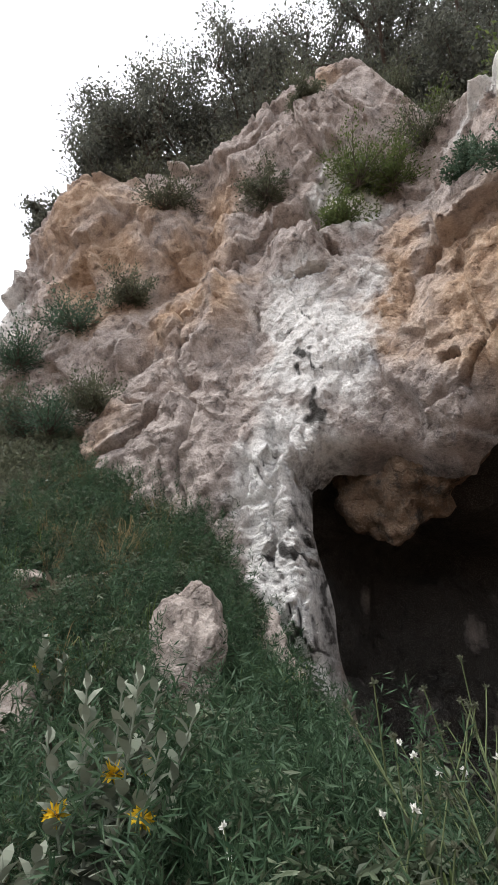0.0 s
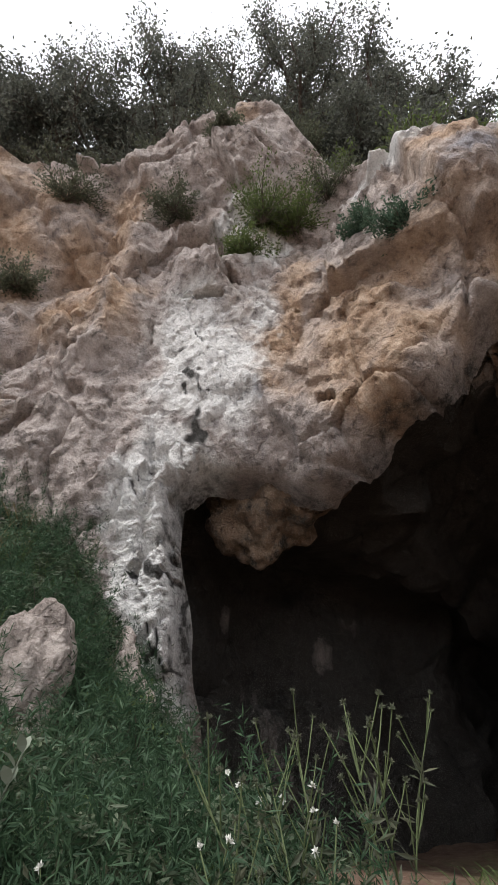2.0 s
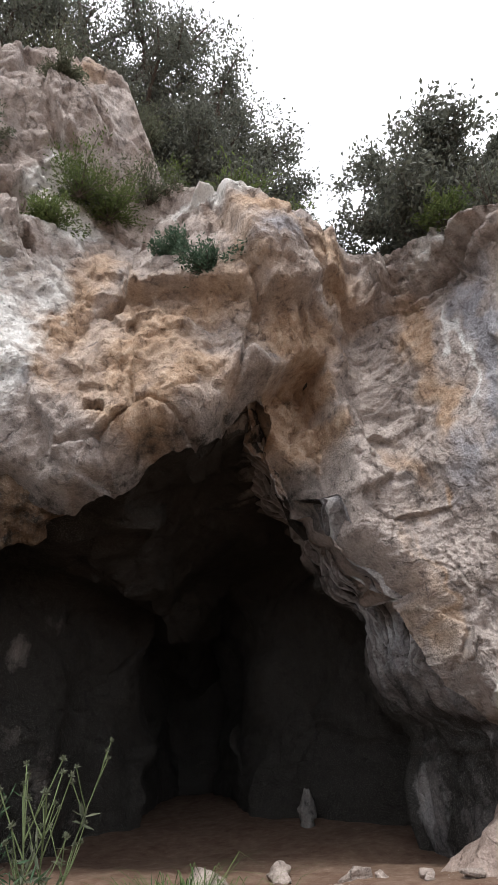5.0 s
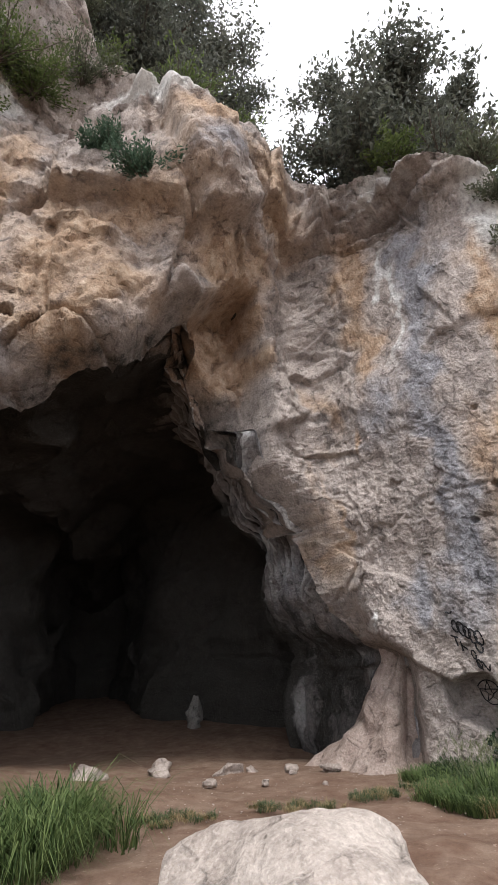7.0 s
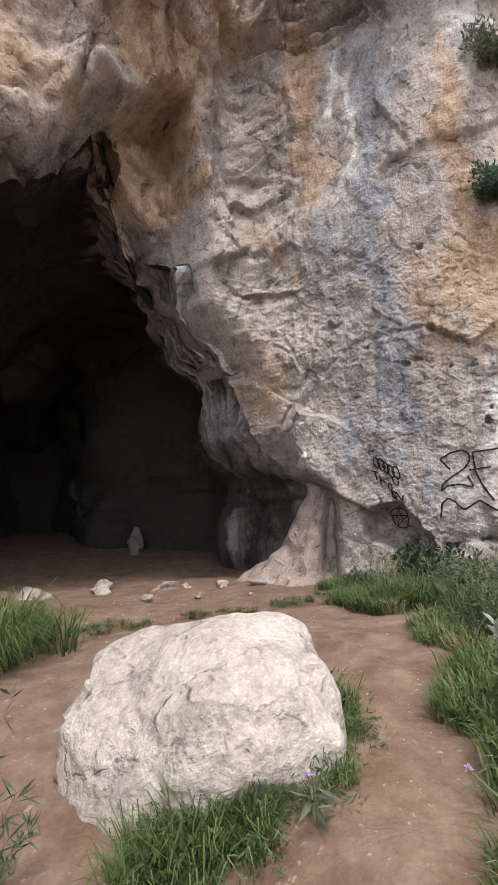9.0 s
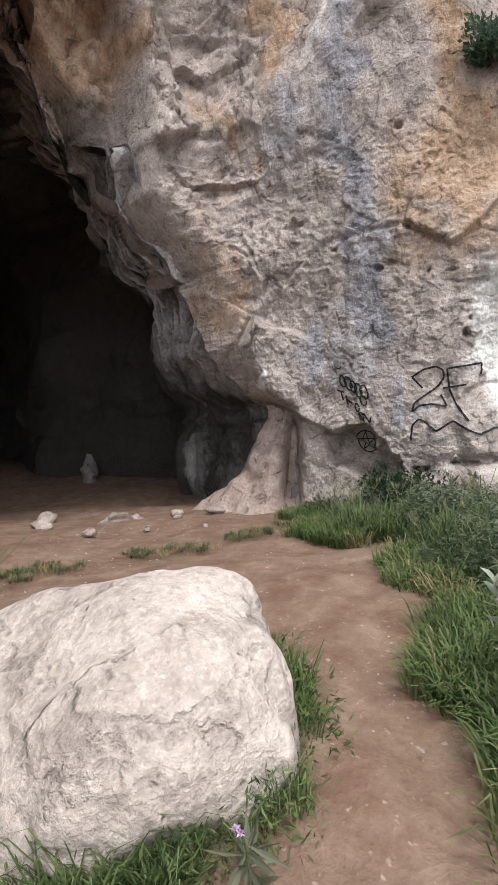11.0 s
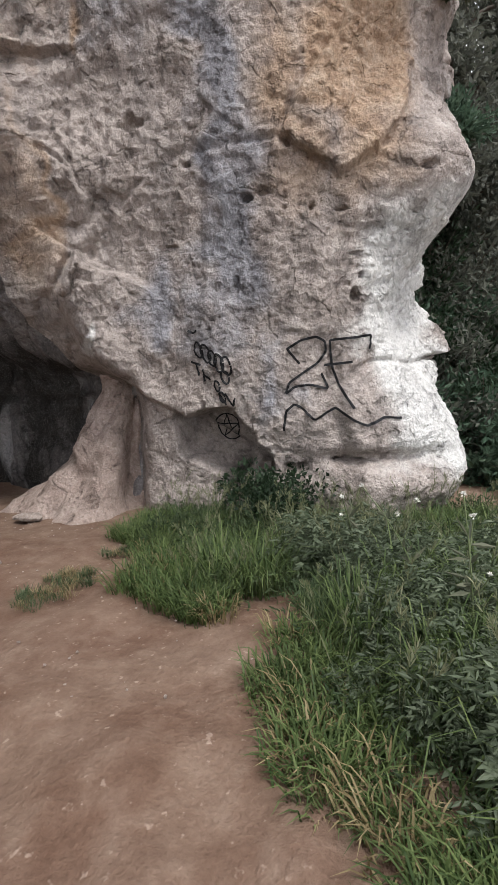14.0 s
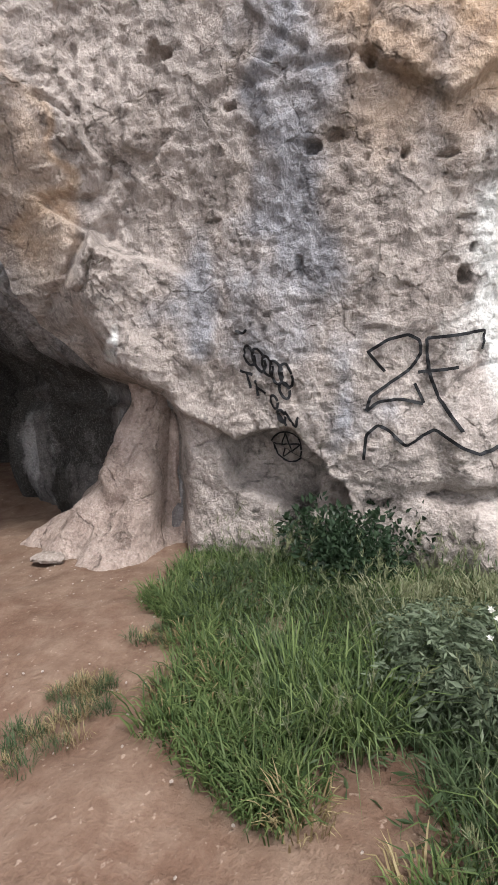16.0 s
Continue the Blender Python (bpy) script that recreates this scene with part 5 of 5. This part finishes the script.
for x, y, h in [(3.0, 3.9, 1.15), (2.75, 4.0, 1.0), (3.15, 4.2, 1.1), (2.6, 3.7, 0.95), (3.3, 4.5, 1.2), (2.45, 3.5, 1.0), (3.05, 4.5, 0.9)]:
    flower_stalk("thistle", gz_place(x, y), h, GREY_LEAF, "tall branching thistle stalk with small dull heads", RNG, 9, 0.014)["group"] = "thistles before the cave"
for x, y, h in [(2.5, 3.9, 0.75), (2.7, 3.8, 0.7), (2.2, 3.6, 0.7), (2.65, 4.1, 0.7), (1.8, 3.5, 0.6), (7.0, 1.4, 0.8), (6.2, 1.3, 0.7), (7.6, 1.6, 0.8), (8.0, 2.0, 0.7)]:
    flower_stalk("daisy", gz_place(x, y), h, WHITE, "slender stalk with white daisy-like flowers", RNG, 2, 0.013)["group"] = "daisies"
for x, y, h in [(4.75, 1.2, 0.5), (4.5, 1.08, 0.5), (4.3, 1.0, 0.5), (4.0, 1.05, 0.6), (3.95, 1.85, 0.3), (3.85, 0.95, 0.55)]:
    flower_stalk("purple_thistle", gz_place(x, y), h, PURPLE, "spiny stalk with a pale purple thistle flower", RNG, 1, 0.009)["group"] = "purple thistles"
for x, y, h in [(5.1, 1.2, 0.52), (5.18, 1.12, 0.48), (5.0, 1.08, 0.45)]:
    flower_stalk("yellow_flower", gz_place(x, y), h, YELLOW, "bushy plant with bright yellow flowers beside the path", RNG, 4, 0.012, WOOLLY, 0.1)["group"] = "yellow flowers"


def woolly_plant(place, rng, stalks=8, height=0.95):
    """Grey-felted plant: upright stalks with paired leaves, some with yellow whorls."""
    root = new("woolly_plant")
    root.matrix_world = pose(*place)
    tagged(root, "grey-green felted plant with upright stalks and yellow flowers", "plant")
    for s in range(stalks):
        a, r = rng.uniform(0, 6.28), rng.uniform(0.02, 0.3)
        h = height * rng.uniform(0.6, 1.0)
        t = np.linspace(0, 1, 7)
        q = np.stack([math.cos(a) * r * (0.3 + t), math.sin(a) * r * (0.3 + t), t * h], 1)
        stalk = part("stalk", quick_mesh("stalk", *tube(q, 0.008 * (1 - 0.5 * t), 6), WOOLLY), root)
        c, ax, ln = [], [], []
        for j in range(12):
            k = 0.2 + 0.8 * j / 11
            p = np.array([np.interp(k, t, q[:, i]) for i in range(3)])
            b = j * 1.57 + rng.uniform(-0.3, 0.3)
            for w in (b, b + math.pi):
                c.append(p)
                ax.append([math.cos(w), math.sin(w), 0.25 + 1.1 * k * k])
                ln.append(0.17 - 0.09 * k)
        v, f = round_leaves(np.array(c), np.array(ax), np.array(ln), np.array(ln) * 0.5, rng)
        part("foliage", quick_mesh("foliage", v, f, WOOLLY, False), stalk)
        if s % 3 == 0:
            n = 40
            part("yellow_whorl", quick_mesh("yellow_whorl", *leaf_cards(np.tile(q[4], (n, 1)), rng.normal(size=(n, 3)), 0.05, 0.022, rng), YELLOW, False), stalk, "bright yellow flowers")
    return root


woolly_plant(gz_place(1.22, 3.75), RNG, 11, 0.85)
woolly_plant(gz_place(0.85, 3.45), RNG, 7, 0.75)
woolly_plant(gz_place(0.1, 5.2, 0.1), RNG, 3, 0.6)
woolly_plant(gz_place(5.15, 1.2), RNG, 4, 0.5)


# ---- spray paint on the wall ----
def stroke(points, width, parent, name="stroke"):
    p = np.array(points, float)
    d = np.r_[0, np.cumsum(np.hypot(*np.diff(p, axis=0).T))]
    t = np.arange(0, d[-1], 0.012)
    q = np.stack([np.interp(t, d, p[:, i]) for i in (0, 1)], 1)
    for _ in range(4):
        q[1:-1] = (q[:-2] + 2 * q[1:-1] + q[2:]) / 4
    g = np.gradient(q, axis=0)
    s = np.stack([-g[:, 1], g[:, 0]], 1) / (np.linalg.norm(g, axis=1)[:, None] + 1e-9) * width / 2
    rows = []
    for k in (-1, -0.33, 0.33, 1):
        e = q + s * k
        v, _ = cliff_point(e[:, 0], e[:, 1])
        _, n = on_line(e[:, 0])
        v[:, :2] += n * 0.018
        rows.append(v)
    part(name, quick_mesh(name, np.concatenate(rows), grid_faces(4, len(q)), PAINT), parent)


def oval(u, z, ru, rz, turn=0.0):
    a = np.linspace(0, 2 * math.pi, 25)
    x, y = ru * np.cos(a), rz * np.sin(a)
    c, s = math.cos(turn), math.sin(turn)
    return np.stack([u + x * c - y * s, z + x * s + y * c], 1)


tag = tagged(new("graffiti"), "black sprayed figure 2 and letter F over a wavy line", "graffiti")
for pts in ([(25.8, 1.34), (25.95, 1.43), (26.1, 1.46), (26.19, 1.41), (26.2, 1.31), (26.12, 1.2), (25.95, 1.09), (25.82, 1.0), (25.79, 0.89)],
            [(25.79, 0.89), (25.88, 0.96), (26.03, 0.98), (26.22, 0.93)], [(26.15, 1.09), (26.19, 1.01), (26.22, 0.93)], [(25.81, 1.34), (25.86, 1.27), (25.93, 1.19)],
            [(26.24, 1.42), (26.26, 1.14), (26.35, 0.9), (26.43, 0.74)], [(26.24, 1.42), (26.48, 1.44), (26.66, 1.46), (26.64, 1.31)], [(26.18, 1.17), (26.46, 1.2)],
            [(25.77, 0.51), (25.79, 0.71), (25.88, 0.79), (25.97, 0.73), (26.08, 0.62), (26.28, 0.75), (26.42, 0.63), (26.54, 0.57), (26.69, 0.65), (26.86, 0.63)]):
    stroke(pts, 0.024, tag)
tag = tagged(new("graffiti"), "black sprayed scrawl of looped letters running down the wall", "graffiti")
for u, z, r in [(24.88, 1.36, 0.07), (24.96, 1.32, 0.08), (25.03, 1.27, 0.07), (25.10, 1.22, 0.08), (25.18, 1.19, 0.08), (25.07, 0.98, 0.05), (25.16, 1.07, 0.06), (25.12, 0.86, 0.05)]:
    stroke(oval(u, z, r * 0.6, r * 1.25, 0.25), 0.022, tag)
for pts in ([(24.78, 1.24), (24.9, 1.2)], [(24.84, 1.22), (24.87, 1.08)], [(24.92, 1.16), (24.93, 1.02)], [(24.93, 1.1), (25.0, 1.04)], [(25.08, 0.9), (25.16, 0.78)], [(25.15, 0.9), (25.24, 0.76), (25.26, 0.86)], [(24.76, 1.56), (24.82, 1.53), (24.87, 1.57)]):
    stroke(pts, 0.022, tag)
tag = tagged(new("graffiti"), "faint black star in a ring sprayed inside the niche", "graffiti")
stroke(oval(25.0, 0.45, 0.15, 0.17), 0.016, tag)
star = [(25.0 + 0.15 * math.sin(k * 4 * math.pi / 5), 0.45 + 0.16 * math.cos(k * 4 * math.pi / 5)) for k in range(6)]
stroke(star, 0.014, tag)
